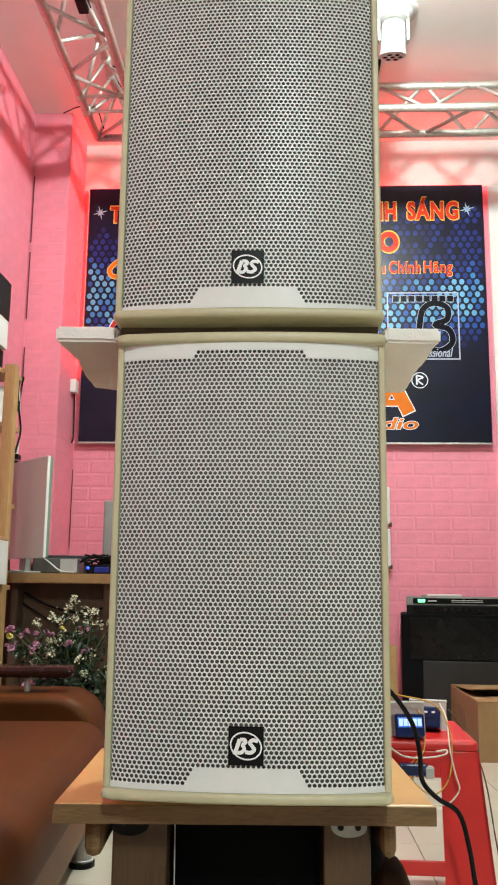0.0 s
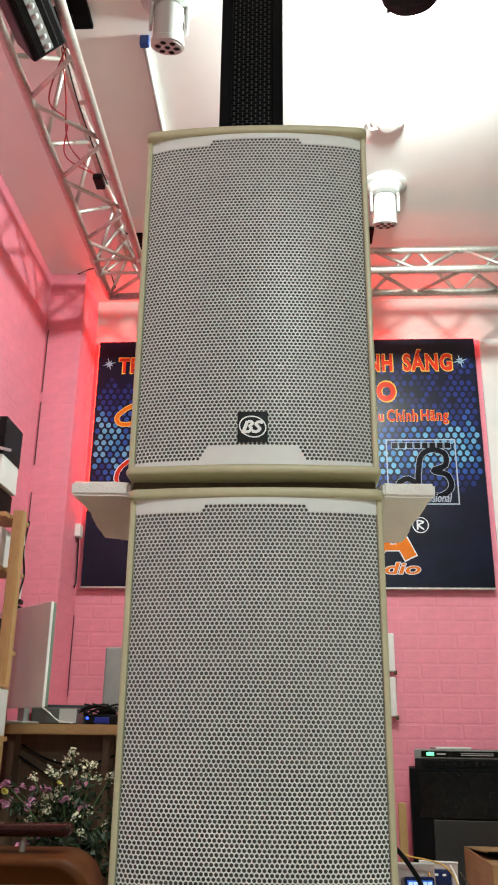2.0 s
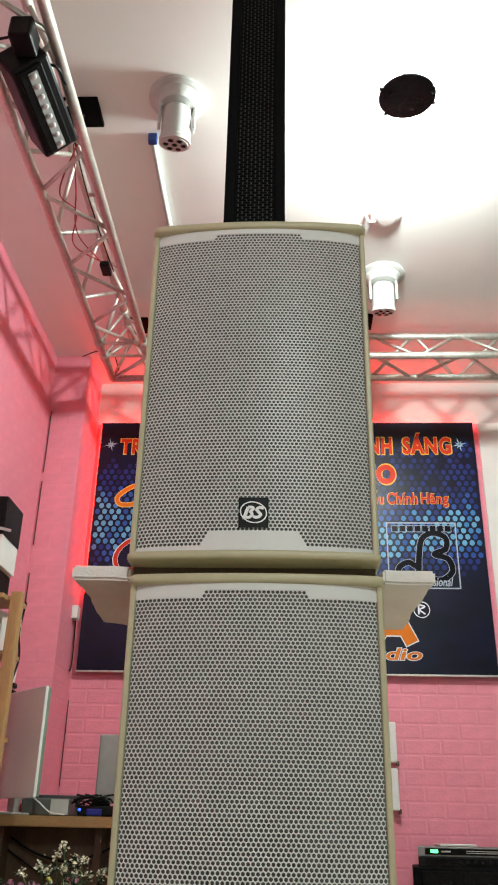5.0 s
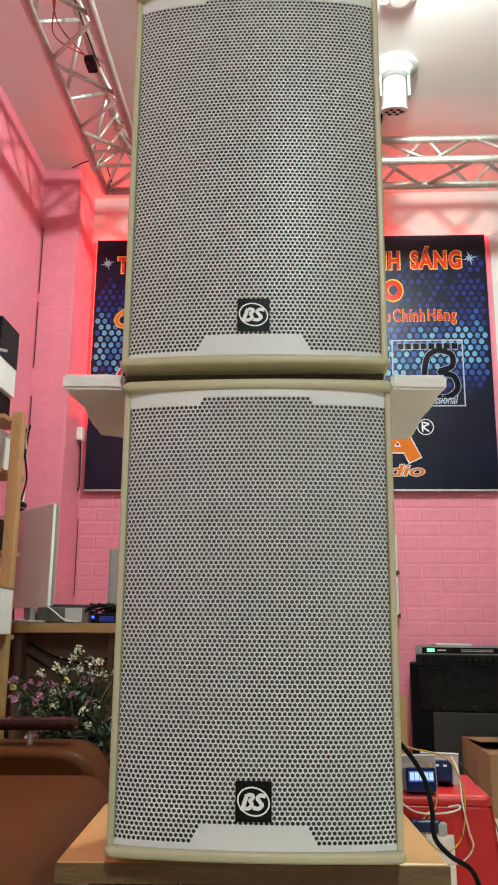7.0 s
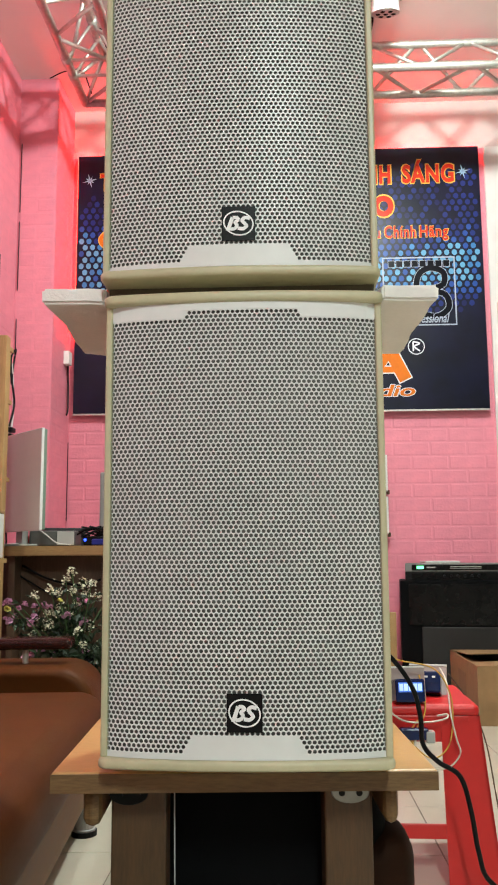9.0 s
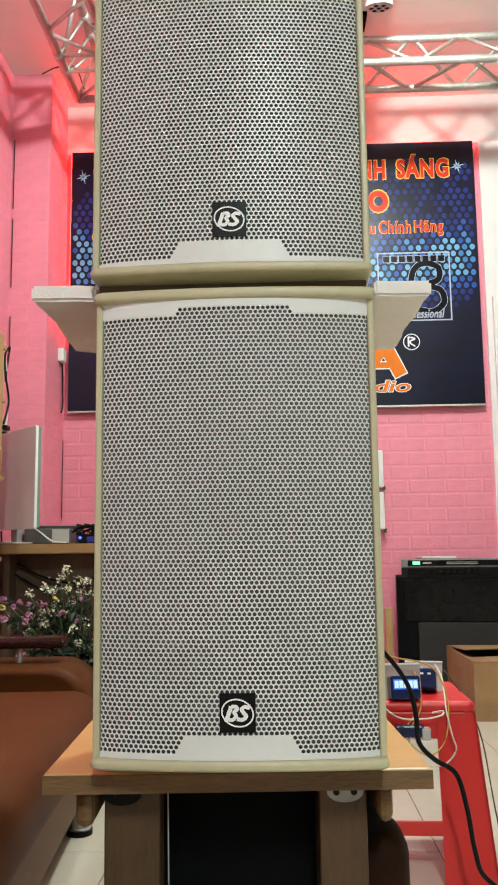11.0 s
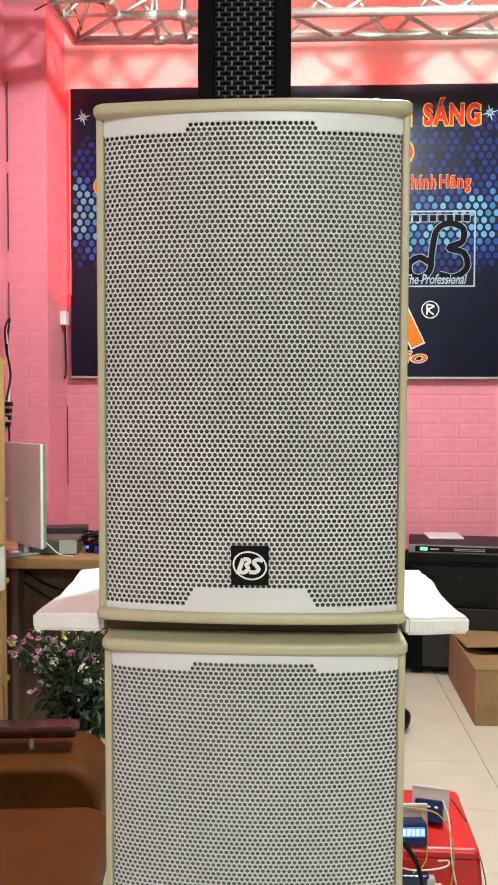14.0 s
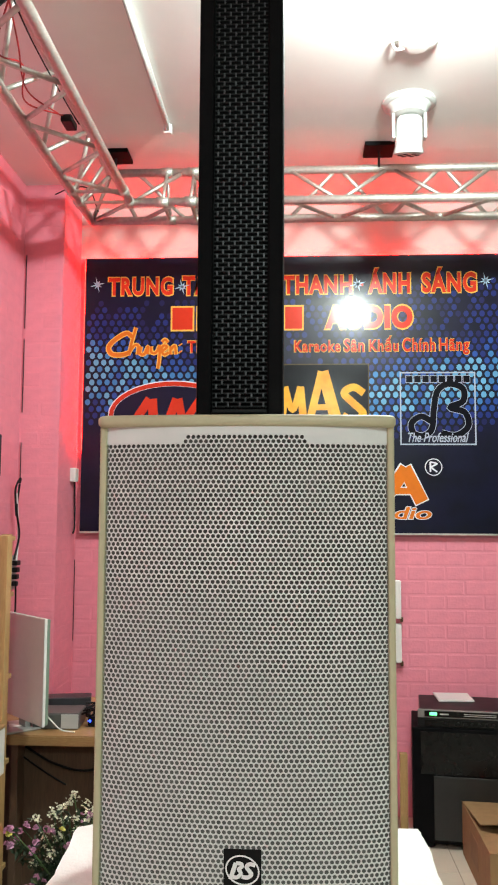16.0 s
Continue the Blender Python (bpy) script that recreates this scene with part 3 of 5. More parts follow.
print_on("oval_stroke", band([(-0.71, 2.17), (-0.64, 2.37)], 0.026, 2) + band([(-0.63, 2.37), (-0.60, 2.22)], 0.024, 2) + band([(-0.60, 2.22), (-0.50, 2.37)], 0.022, 2) + band([(-0.49, 2.37), (-0.50, 2.17)], 0.028, 2), RED_INK, 4, mark_a)
mark_b = print_on("framed_mark", [rect(-0.06, 0.492, 2.17, 2.575)], material("dull_brown_print", (0.10, 0.075, 0.035), 0.2, **SATIN), 2)
print_on("framed_field", [rect(-0.053, 0.485, 2.177, 2.568)], INK_BLACK, 3, mark_b)
GOLD = material("yellow_orange_print", (0.85, 0.60, 0.06), 0.19, second=(0.75, 0.22, 0.02), grain=9, **SATIN)
shapes = band([(-0.02, 2.22), (0.0, 2.44)], 0.022) + band([(0.0, 2.44), (0.045, 2.30), (0.09, 2.44)], 0.018) + band([(0.09, 2.44), (0.11, 2.22)], 0.022)
shapes += band([(0.14, 2.22), (0.215, 2.53)], 0.022) + band([(0.22, 2.53), (0.305, 2.22)], 0.034) + [rect(0.16, 0.28, 2.30, 2.335)]
shapes += band([(0.46, 2.40), (0.40, 2.435), (0.345, 2.40), (0.40, 2.34), (0.455, 2.28), (0.40, 2.235), (0.335, 2.27)], 0.022)
print_on("framed_stroke", shapes, GOLD, 4, mark_b)
FRAME_INK = material("pale_grey_blue_print", (0.42, 0.47, 0.56), 0.19, vary=0.05, **SATIN)
mark_c = print_on("square_frame", [rect(0.668, 0.676, 2.096, 2.523), rect(1.096, 1.104, 2.096, 2.523), rect(0.676, 1.096, 2.515, 2.523), rect(0.676, 1.096, 2.096, 2.104)], FRAME_INK, 3)
swirl = [(0.845, 2.235), (0.79, 2.262), (0.735, 2.225), (0.745, 2.165), (0.80, 2.150), (0.85, 2.19), (0.862, 2.30), (0.885, 2.41), (0.95, 2.452), (1.03, 2.425), (1.03, 2.35), (0.955, 2.315), (1.04, 2.285), (1.058, 2.205), (0.99, 2.152), (0.905, 2.165)]
print_on("square_swirl_edge", band(swirl, 0.0208), FRAME_INK, 3, mark_c)
print_on("square_swirl", band(swirl, 0.0178), INK_BLACK, 4, mark_c)
print_each("square_letter", [rect(0.705 + 0.047 * k, 0.742 + 0.047 * k, 2.462, 2.50) for k in range(8)], INK_BLACK, 4, mark_c)
print_each("square_letter_edge", [rect(0.702 + 0.047 * k, 0.745 + 0.047 * k, 2.459, 2.503) for k in range(8)], FRAME_INK, 3, mark_c)
lettering("square_motto", "The Professional", 0.712, 1.060, 2.112, 2.168, FRAME_INK, 5, 0.012, 0.3, mark_c)
mark_d = print_on("slanted_mark_edge", band([(0.56, 1.76), (0.70, 1.97)], 0.042, 2) + band([(0.69, 1.97), (0.79, 1.76)], 0.044, 2) + [rect(0.60, 0.77, 1.805, 1.855)], PAPER_WHITE, 2)
print_on("slanted_mark", band([(0.565, 1.767), (0.70, 1.963)], 0.036, 2) + band([(0.69, 1.963), (0.788, 1.767)], 0.038, 2) + [rect(0.60, 0.77, 1.812, 1.848)], ORANGE_INK, 3, mark_d)
print_on("registered_ring", ring(0.856, 1.968, 0.050, 0.050, 0.0055) + band([(0.838, 1.94), (0.838, 1.998)], 0.005, 2) + band([(0.838, 1.998), (0.876, 1.987), (0.845, 1.968), (0.876, 1.94)], 0.0045), PAPER_WHITE, 4, mark_d)
lettering("small_word_edge", "audio", 0.46, 0.845, 1.664, 1.742, PAPER_WHITE, 2, 0.05, 0.2, mark_d)
lettering("small_word", "audio", 0.464, 0.841, 1.668, 1.738, ORANGE_INK, 3, 0.02, 0.2, mark_d)
flares = []
for cx, cz in ((-1.128, 3.063), (1.174, 3.063), (-0.616, 3.045), (0.429, 3.051)):
    for a in (0.25, 0.25 + math.pi / 2, 1.05, 1.05 + math.pi / 2):
        r, w = (0.05, 0.006) if abs(a - 0.25) % (math.pi / 2) < 0.01 else (0.03, 0.008)
        c, s = math.cos(a), math.sin(a)
        flares.append([(cx + r * c, cz + r * s), (cx - w * s, cz + w * c), (cx - r * c, cz - r * s), (cx + w * s, cz - w * c)])
print_each("star_flare", flares, material("pale_blue_print", (0.45, 0.68, 0.85), 0.19, vary=0.1, **SATIN), 5)

# ---- trusses ----
SIDE, LOW, HIGH = 0.256, 3.243, 3.450


def truss(along, label, a, b, ends):
    """A three-chord lighting truss; a and b: the two lower chords' offsets across, ends: its stretch."""
    root = thing("lighting_truss", label, "truss", group="lighting trusses")

    def spot(s, chord):
        across, z = ((a, LOW), (b, LOW), ((a + b) / 2, HIGH))[chord]
        return (s, across, z) if along == "x" else (across, s, z)

    cut = (0.0, SIDE, SIDE / 2)
    for chord in range(3):
        e = [ends[0] + cut[chord] * (along == "x"), ends[1] - cut[chord] * (along == "y")]
        part("chord", tubed([spot(e[0], chord), spot(e[1], chord)], 0.0215, 14), ALU, root, smooth=True)
    first, last = (ends[0] + SIDE, ends[1]) if along == "x" else (ends[0], ends[1] - SIDE)
    n = int((last - first) / 0.2586)
    step = 0.2586 if along == "y" else (last - first) / n
    for f, (p, q) in enumerate(((0, 1), (1, 2), (2, 0))):
        for k in range(n):
            s = first + k * step
            i, j = (p, q) if k % 2 == 0 else (q, p)
            part("brace", tubed([spot(s + 0.01, i), spot(s + step - 0.01, j)], 0.0105, 8), ALU, root, smooth=True)
    for s in ((ends[0] + 0.42, ends[0] + 0.56, ends[1] - 0.42) if along == "x" else (ends[0] + 0.42, last - 0.15, last - 0.01)):
        for p, q in ((0, 1), (1, 2), (2, 0)):
            part("end_strut", tubed([spot(s, p), spot(s, q)], 0.009, 8), ALU, root, smooth=True)
        for chord in range(3):
            u, v = spot(s - 0.03, chord), spot(s + 0.03, chord)
            part("sleeve", tubed([u, v], 0.0255, 14), ALU, root, smooth=True)
    return root


front_truss = truss("x", "aluminium lighting truss hung in front of the poster wall", 3.086, 2.830, (-1.022, 2.9))
truss("y", "aluminium lighting truss hung along the side wall", -1.022, -0.766, (-2.685, 3.086))
for p, q in (((-1.01, 3.075, LOW), (-0.776, 2.84, LOW)), ((-0.766, 2.83, LOW), (-0.894, 2.958, HIGH)), ((-1.022, 3.086, LOW), (-0.894, 2.958, HIGH)), ((-1.022, 2.84, LOW), (-0.894, 2.958, HIGH)), ((-0.776, 3.086, LOW), (-0.894, 2.958, HIGH))):
    part("corner_brace", tubed([p, q], 0.0105, 8), ALU, front_truss, smooth=True)
hangers = [(-0.829, 1.288), (-0.87, 2.95), (0.485, 2.93), (-0.86, -0.6), (1.9, 3.0)]
for x, y in hangers:
    root = thing("truss_hanger", "square black ceiling plate with a rod holding the truss", "bracket", (x, y, TOP), group="truss hangers")
    part("plate", boxed(-0.075, 0.075, -0.075, 0.075, -0.022, 0, bevel=0.002), DULL_BLACK, root)
    part("rod", tubed([(0, 0, -0.02), (0, 0, -0.10)], 0.006, 8), BLACK, root)

wires = thing("truss_wiring", "thin red and black wires drooping inside the truss", "cable")
RED_WIRE = material("red_wire", (0.35, 0.02, 0.02), 0.4)
for name, mat, line in (("red_wire", RED_WIRE, [(-0.80, 1.20, 3.30), (-0.93, 1.42, 3.22), (-0.91, 1.62, 3.28), (-0.96, 1.80, 3.24), (-0.86, 1.98, 3.27)]),
                        ("red_wire", RED_WIRE, [(-0.84, 1.25, 3.32), (-0.87, 1.45, 3.26), (-0.92, 1.70, 3.23), (-0.87, 1.95, 3.26)]),
                        ("black_wire", BLACK, [(-0.83, 1.15, 3.33), (-0.84, 1.5, 3.30), (-0.83, 1.9, 3.28), (-0.82, 2.05, 3.27)]),
                        ("black_wire", BLACK, [(-1.22, 3.06, 3.385), (-1.13, 3.04, 3.41), (-1.03, 3.03, 3.40), (-0.98, 3.05, 3.28)])):
    part(name, tubed(bend(line), 0.0032, 6), mat, wires)
part("plug", boxed(-0.875, -0.83, 1.97, 2.06, 3.245, 3.275, bevel=0.005), BLACK, wires)

# black stage light clamped under the side truss
bar = thing("stage_light", "black bar-shaped stage light with a row of clear lenses", "stage light", (-0.862, 0.885, 3.165))
turn = pose(0, 0, 0, 0, -38, -3)
body = boxed(-0.075, 0.075, -0.20, 0.20, -0.055, 0.075, bevel=0.012, m=turn)
part("housing", body, BLACK, bar)
part("window_frame", boxed(-0.056, 0.040, -0.185, 0.185, -0.062, -0.054, bevel=0.003, m=turn), BLACK, bar)
win = part("window", boxed(-0.050, 0.034, -0.178, 0.178, -0.064, -0.0605, m=turn), BLACK_GLOSS, bar)
CHROME = material("clear_lens", (0.62, 0.64, 0.64), 0.15, vary=0.1)
part("reflector_strip", boxed(-0.022, 0.014, -0.172, 0.172, -0.0665, -0.0635, m=turn), material("dim_lens_strip", (0.28, 0.28, 0.27), 0.3), win, "pale strip of lenses")
for k in range(8):
    part("lens", lathe([(0.0005, 0.0), (0.0115, 0.0), (0.009, -0.005), (0.004, -0.009), (0.0005, -0.010)], 14, turn @ pose(-0.004, -0.155 + 0.044 * k, -0.0665)), CHROME, win)
part("clamp", boxed(-0.03, 0.05, -0.30, -0.20, -0.02, 0.075, bevel=0.01), BLACK, bar)
part("power_lead", tubed(bend([(-0.02, -0.24, 0.05), (-0.12, -0.20, 0.06), (-0.10, -0.08, 0.07), (0.08, -0.14, 0.02), (0.10, -0.03, 0.05)]), 0.005, 8), BLACK, bar)


# ---- ceiling fittings ----
LAMP_WHITE = material("off_white_lamp_plastic", (0.50, 0.50, 0.48), 0.4, vary=0.04, grain=30, bump=0.03)


def party_lamp(at, lean):
    root = thing("ceiling_spotlight", "white swivelling party spotlight on a round ceiling base", "spotlight", at, group="ceiling spotlights")
    base = [(0.001, 0), (0.122, 0), (0.122, -0.012), (0.108, -0.020), (0.100, -0.022), (0.084, -0.040), (0.076, -0.062), (0.05, -0.068), (0.001, -0.068)]
    part("base", lathe(base, 64), LAMP_WHITE, root, smooth=False)
    for s in (-1, 1):
        part("yoke_arm", boxed(s * 0.071 - 0.007, s * 0.071 + 0.007, -0.022, 0.022, -0.175, -0.055, bevel=0.005), LAMP_WHITE, root)
    m = pose(0, 0.0, -0.125, lean, 0, 0)
    head = part("head", lathe([(0.001, 0.055), (0.045, 0.055), (0.056, 0.045), (0.060, 0.0), (0.062, -0.085), (0.066, -0.09), (0.066, -0.108), (0.058, -0.110), (0.001, -0.110)], 64, m), LAMP_WHITE, root)
    part("lens_plate", lathe([(0.001, -0.1105), (0.056, -0.1105), (0.056, -0.113), (0.001, -0.113)], 28, m), PALE_GREY, head, "grey lens plate")
    for k in range(7):
        a = 2 * math.pi * k / 6
        x, y = (0.037 * math.cos(a), 0.037 * math.sin(a)) if k < 6 else (0, 0)
        part("lens", lathe([(0.0005, -0.1135), (0.0125, -0.1135), (0.009, -0.1165), (0.0005, -0.118)], 14, m @ pose(x, y, 0)), BLACK_GLOSS, head)
    return root


lamp_a = party_lamp((0.575, 2.475, TOP), 16)
copy_thing(lamp_a, pose(-0.412, 1.232, TOP, 0, 0, 12))
disc = thing("hanging_disc", "round black plate hung under the ceiling on a rod", "ceiling plate", (0.5205, 1.080, 3.36))
part("disc", lathe([(0.001, 0), (0.112, 0), (0.118, 0.004), (0.112, 0.010), (0.001, 0.010)], 40, Matrix.Diagonal((0.952, 0.952, 1, 1))), material("dark_gloss_plate", (0.012, 0.014, 0.015), 0.12, spec=0.35, vary=0.3, grain=20), disc)
part("rod", tubed([(0.0, 0.02, 0.009), (0.0, 0.02, TOP - 3.36)], 0.006, 10), WHITE_PLASTIC, disc)
for a in (0.3, 2.3, 3.5):
    part("clip", boxed(-0.006, 0.012, -0.005, 0.005, 0, 0.012, m=pose(0.1085 * math.cos(a), 0.1085 * math.sin(a), 0, 0, 0, math.degrees(a))), BLACK, disc)
# the plate's grey stands in for shade on the ceiling round the stub
rose = thing("ceiling_rose", "round ceiling rose with a short rod, greyed to stand for shade", "ceiling rose", (0.55, 1.46, TOP))
part("rose", lathe([(0.001, 0), (0.100, 0), (0.100, -0.006), (0.001, -0.008)], 36), material("shade_grey_plate", (0.15, 0.145, 0.135), 0.6), rose)
part("stub", tubed([(0.0, 0.0, -0.006), (0.0, 0.0, -0.032)], 0.012, 12), PALE_GREY, rose)
smoke = thing("smoke_detector", "small round white smoke detector on the ceiling", "smoke detector", (0.545, 1.985, TOP))
part("base", lathe([(0.001, 0), (0.078, 0), (0.078, -0.008), (0.066, -0.018), (0.044, -0.026), (0.001, -0.028)], 32), WHITE_PLASTIC, smoke)
part("bracket_arm", tubed(bend([(-0.055, -0.03, -0.002), (-0.10, -0.02, -0.01), (-0.085, 0.02, -0.022), (-0.05, 0.02, -0.018)]), 0.006, 8), WHITE_PLASTIC, smoke)
batten = thing("tube_light", "unlit white tube light with a blue end cap", "tube light", (-0.548, 2.03, TOP))
part("batten", boxed(-0.016, 0.010, -0.60, 0.60, -0.020, 0, bevel=0.004), LAMP_WHITE, batten)
part("tube", tubed([(0.0, -0.585, -0.033), (0.0, 0.585, -0.033)], 0.010, 16), LAMP_WHITE, batten, smooth=True)
for s, mat in ((-1, material("blue_end_cap", (0.008, 0.035, 0.17), 0.4)), (1, WHITE_PLASTIC)):
    part("end_cap", boxed(-0.02, 0.02, *sorted((s * 0.585, s * 0.615)), -0.050, -0.004, bevel=0.004), mat, batten)

# ---- office corner: desk, computer, shelf ----
desk = thing("office_desk", "wooden desk with a pale top edge and dark front panel", "desk", (0, 0, 0))
top = bmesh.new()
prism(top, [(-1.43, 2.38), (-1.15, 2.38), (-1.115, 2.26), (-0.25, 2.26), (-0.25, 3.0), (-1.43, 3.0)], 0.741, 0.782)
bmesh.ops.bevel(top, geom=top.edges[:], offset=0.004, segments=2, affect="EDGES")
part("desktop", top, DESK_TOP, desk)
part("front_panel", boxed(-1.43, -0.27, 2.42, 2.44, 0.0, 0.741), DESK_WOOD, desk)
for x in (-1.12, -0.72, -0.30):
    part("side_panel", boxed(x, x + 0.03, 2.33, 2.92, 0.0, 0.741, bevel=0.002), DESK_WOOD, desk)
part("hanging_lead", tubed(bend([(-1.08, 2.40, 0.70), (-0.95, 2.38, 0.64), (-0.80, 2.36, 0.62), (-0.64, 2.37, 0.68), (-0.60, 2.38, 0.74)]), 0.005, 8), BLACK, desk)
part("hanging_lead", tubed(bend([(-1.10, 2.41, 0.66), (-0.99, 2.39, 0.60), (-0.90, 2.39, 0.55)]), 0.004, 8), BLACK, desk)

computer = thing("desktop_computer", "slim silver all-in-one computer with a white edge, turned away", "computer", (-0.917, 2.162, 0.0), turn=134)
SILVER = material("silver_grey_shell", (0.20, 0.265, 0.205), 0.45, spec=0.2, vary=0.12, grain=6, bump=0.03)
part("shell", boxed(0.006, 0.52, -0.005, 0.012, 0.846, 1.262, bevel=0.004), SILVER, computer)
part("front_bezel", boxed(-0.002, 0.52, 0.0125, 0.026, 0.843, 1.265, bevel=0.003), WHITE_PLASTIC, computer, "white bezel edge")
part("port_field", boxed(0.26, 0.36, -0.0062, -0.0048, 0.935, 0.985, bevel=0.0006), PALE_GREY, computer)
for x in (0.285, 0.315):
    part("port", boxed(x, x + 0.018, -0.0078, -0.0063, 0.950, 0.966, bevel=0.0006), BLACK, computer)
part("stand", boxed(0.20, 0.34, -0.16, 0.10, 0.783, 0.792, bevel=0.003), GREY_METAL, computer)
part("stand_neck", boxed(0.24, 0.30, -0.05, -0.02, 0.79, 0.95, bevel=0.004), GREY_METAL, computer)
dock = thing("metal_box", "small silver metal device box lying on the desk", "device", (-0.945, 2.43, 0.783), turn=4)
part("case", boxed(-0.10, 0.095, -0.07, 0.09, 0, 0.066, bevel=0.006), material("dark_grey_case", (0.10, 0.10, 0.095), 0.4, spec=0.3, grain=30), dock)
part("front_plate", boxed(0.02, 0.093, -0.0745, -0.0705, 0.004, 0.062, bevel=0.001), PALE_GREY, dock)
part("lead", tubed(bend([(-0.06, -0.06, 0.07), (-0.02, -0.09, 0.045), (0.03, -0.12, 0.012), (0.09, -0.13, 0.004)]), 0.003, 6), WHITE_PLASTIC, dock)
BLUE_PLUG = material("blue_plastic_plug", (0.01, 0.02, 0.22), 0.35)
adapter = thing("cable_tangle", "tangle of black leads with a blue glowing light", "cables", (-0.79, 2.46, 0.783))
for k in range(9):
    a, r = k * 0.9, 0.035 + 0.012 * (k % 3)
    pts = [(r * 1.3 * math.cos(a + t) + 0.015 * (k % 4), r * math.sin(a + t), 0.012 + 0.05 * abs(math.sin(t * 0.6 + k)) + 0.012 * (k % 3)) for t in np.linspace(0, 4.5, 6)]
    part("lead", tubed(bend(pts, 5), 0.0045, 6), BLACK, adapter)
part("switch_box", boxed(-0.03, 0.20, -0.05, 0.05, 0, 0.042, bevel=0.008), BLACK, adapter)
part("switch_box", boxed(0.02, 0.08, -0.03, 0.04, 0.042, 0.080, bevel=0.012), BLACK, adapter)
part("blue_plug", boxed(0.01, 0.075, -0.062, -0.048, 0.004, 0.030, bevel=0.005), BLUE_PLUG, adapter)
part("blue_light", lathe([(0.0005, 0), (0.006, 0), (0.004, 0.004), (0.0005, 0.005)], 12, pose(-0.02, -0.052, 0.026, 90)), material("blue_pilot_light", (0.02, 0.05, 0.6), 0.3, emit=(0.02, 0.06, 1.0), strength=5), adapter)
laptop = thing("grey_monitor", "back of a plain grey monitor on the desk", "monitor", (-0.62, 2.64, 0.783))
part("lid", boxed(-0.18, 0.18, -0.008, 0.010, 0.055, 0.345, bevel=0.006), GREY_METAL, laptop)
part("foot", boxed(-0.10, 0.12, -0.09, 0.09, 0.0, 0.012, bevel=0.004), BLACK, laptop)
part("neck", boxed(-0.03, 0.03, 0.0, 0.03, 0.01, 0.10, bevel=0.004), BLACK, laptop)
for k, (x, y, w, col) in enumerate(((-1.06, 2.46, 0.05, (0.45, 0.03, 0.03)), (-0.96, 2.62, 0.10, (0.03, 0.03, 0.035)), (-1.10, 2.42, 0.06, (0.75, 0.74, 0.7)))):
    stack = thing("desk_clutter", ("small red box lying on the desk", "black case lying at the back of the desk", "loose white papers on the desk")[k], ("box", "case", "paper")[k], (x, y, 0.783), turn=12 * k)
    h = (0.045, 0.085, 0.012)[k]
    part("block", boxed(-w, w, -0.05, 0.05, 0, h, bevel=0.003), material("clutter_finish", col, 0.45, grain=30), stack)

shelf = thing("open_shelf", "pale wooden open shelf with boxes standing on it", "shelf", (0, 0, 0))
part("upright", boxed(-1.064, -1.020, 1.93, 1.975, 0.0, 1.60, bevel=0.003), SHELF_WOOD, shelf)
part("upright", boxed(-1.118, -1.082, 2.13, 2.165, 0.0, 1.60, bevel=0.003), SHELF_WOOD, shelf)
part("upright", boxed(-1.44, -1.405, 1.93, 1.975, 0.0, 1.60, bevel=0.003), SHELF_WOOD, shelf)
for z in (1.575, 1.355, 1.037, 0.712, 0.32):
    part("board", boxed(-1.404, -1.093, 1.932, 2.128, z, z + 0.020, bevel=0.002), SHELF_WOOD, shelf)
    part("side_rail", boxed(-1.092, -1.058, 1.978, 2.128, z + 0.001, z + 0.019, bevel=0.002), SHELF_WOOD, shelf)
part("deep_board", boxed(-1.404, -1.063, 1.80, 1.9305, 0.7125, 0.7315, bevel=0.002), SHELF_WOOD, shelf)
CARTON_WHITE = material("white_carton", (0.74, 0.73, 0.70), 0.5, vary=0.05, grain=20)
carton = thing("product_carton", "black and white printed product carton on the shelf", "carton", (-1.30, 2.0, 1.60))
part("carton_body", boxed(-0.19, 0.172, -0.09, 0.12, 0.112, 0.40, bevel=0.003), CARTON_WHITE, carton)
part("dark_print", boxed(-0.19, 0.1725, -0.0925, -0.0905, 0.235, 0.402), BLACK, carton)
part("side_print", boxed(0.1725, 0.1745, -0.09, 0.12, 0.235, 0.402), BLACK, carton)
pic = part("printed_bar", boxed(0.02, 0.14, -0.0945, -0.0928, 0.285, 0.297, m=pose(0, 0, 0, 0, 14)), PALE_GREY, carton)
for k in range(4):
    part("printed_line", boxed(-0.02, 0.13, -0.0935, -0.0908, 0.15 + 0.014 * k, 0.156 + 0.014 * k), BLACK, carton)
part("lower_case", boxed(-0.19, 0.155, -0.07, 0.13, 0.0, 0.110, bevel=0.004), BLACK, carton)
for k, (x, z, w, h, mat, label) in enumerate(((-1.165, 0.733, 0.055, 0.15, CARTON_WHITE, "white carton standing on the shelf"), (-1.28, 1.058, 0.08, 0.20, BLACK, "black device standing on the shelf"),
                                              (-1.15, 1.058, 0.05, 0.12, BLACK, "small black box standing on the shelf"), (-1.20, 1.376, 0.09, 0.16, CARTON_WHITE, "white carton standing on the upper shelf"), (-1.16, 0.341, 0.07, 0.17, BLACK, "black box standing on the lower shelf"))):
    c = thing("shelf_box", label, "box", (x, 2.03, z))
    b = part("box_body", boxed(-w, w, -0.08, 0.09, 0, h, bevel=0.003), mat, c)
    for j in range(3):
        part("printed_line", boxed(-w * 0.6, w * 0.5, -0.0825, -0.0803, h * (0.3 + 0.15 * j), h * (0.36 + 0.15 * j)), PALE_GREY, b)
c = thing("lidded_box", "white printed carton with an orange lid edge on the shelf", "box", (-1.105, 1.862, 0.733))
body = part("box_body", boxed(-0.10, 0.10, -0.06, 0.062, 0, 0.165, bevel=0.003), CARTON_WHITE, c)
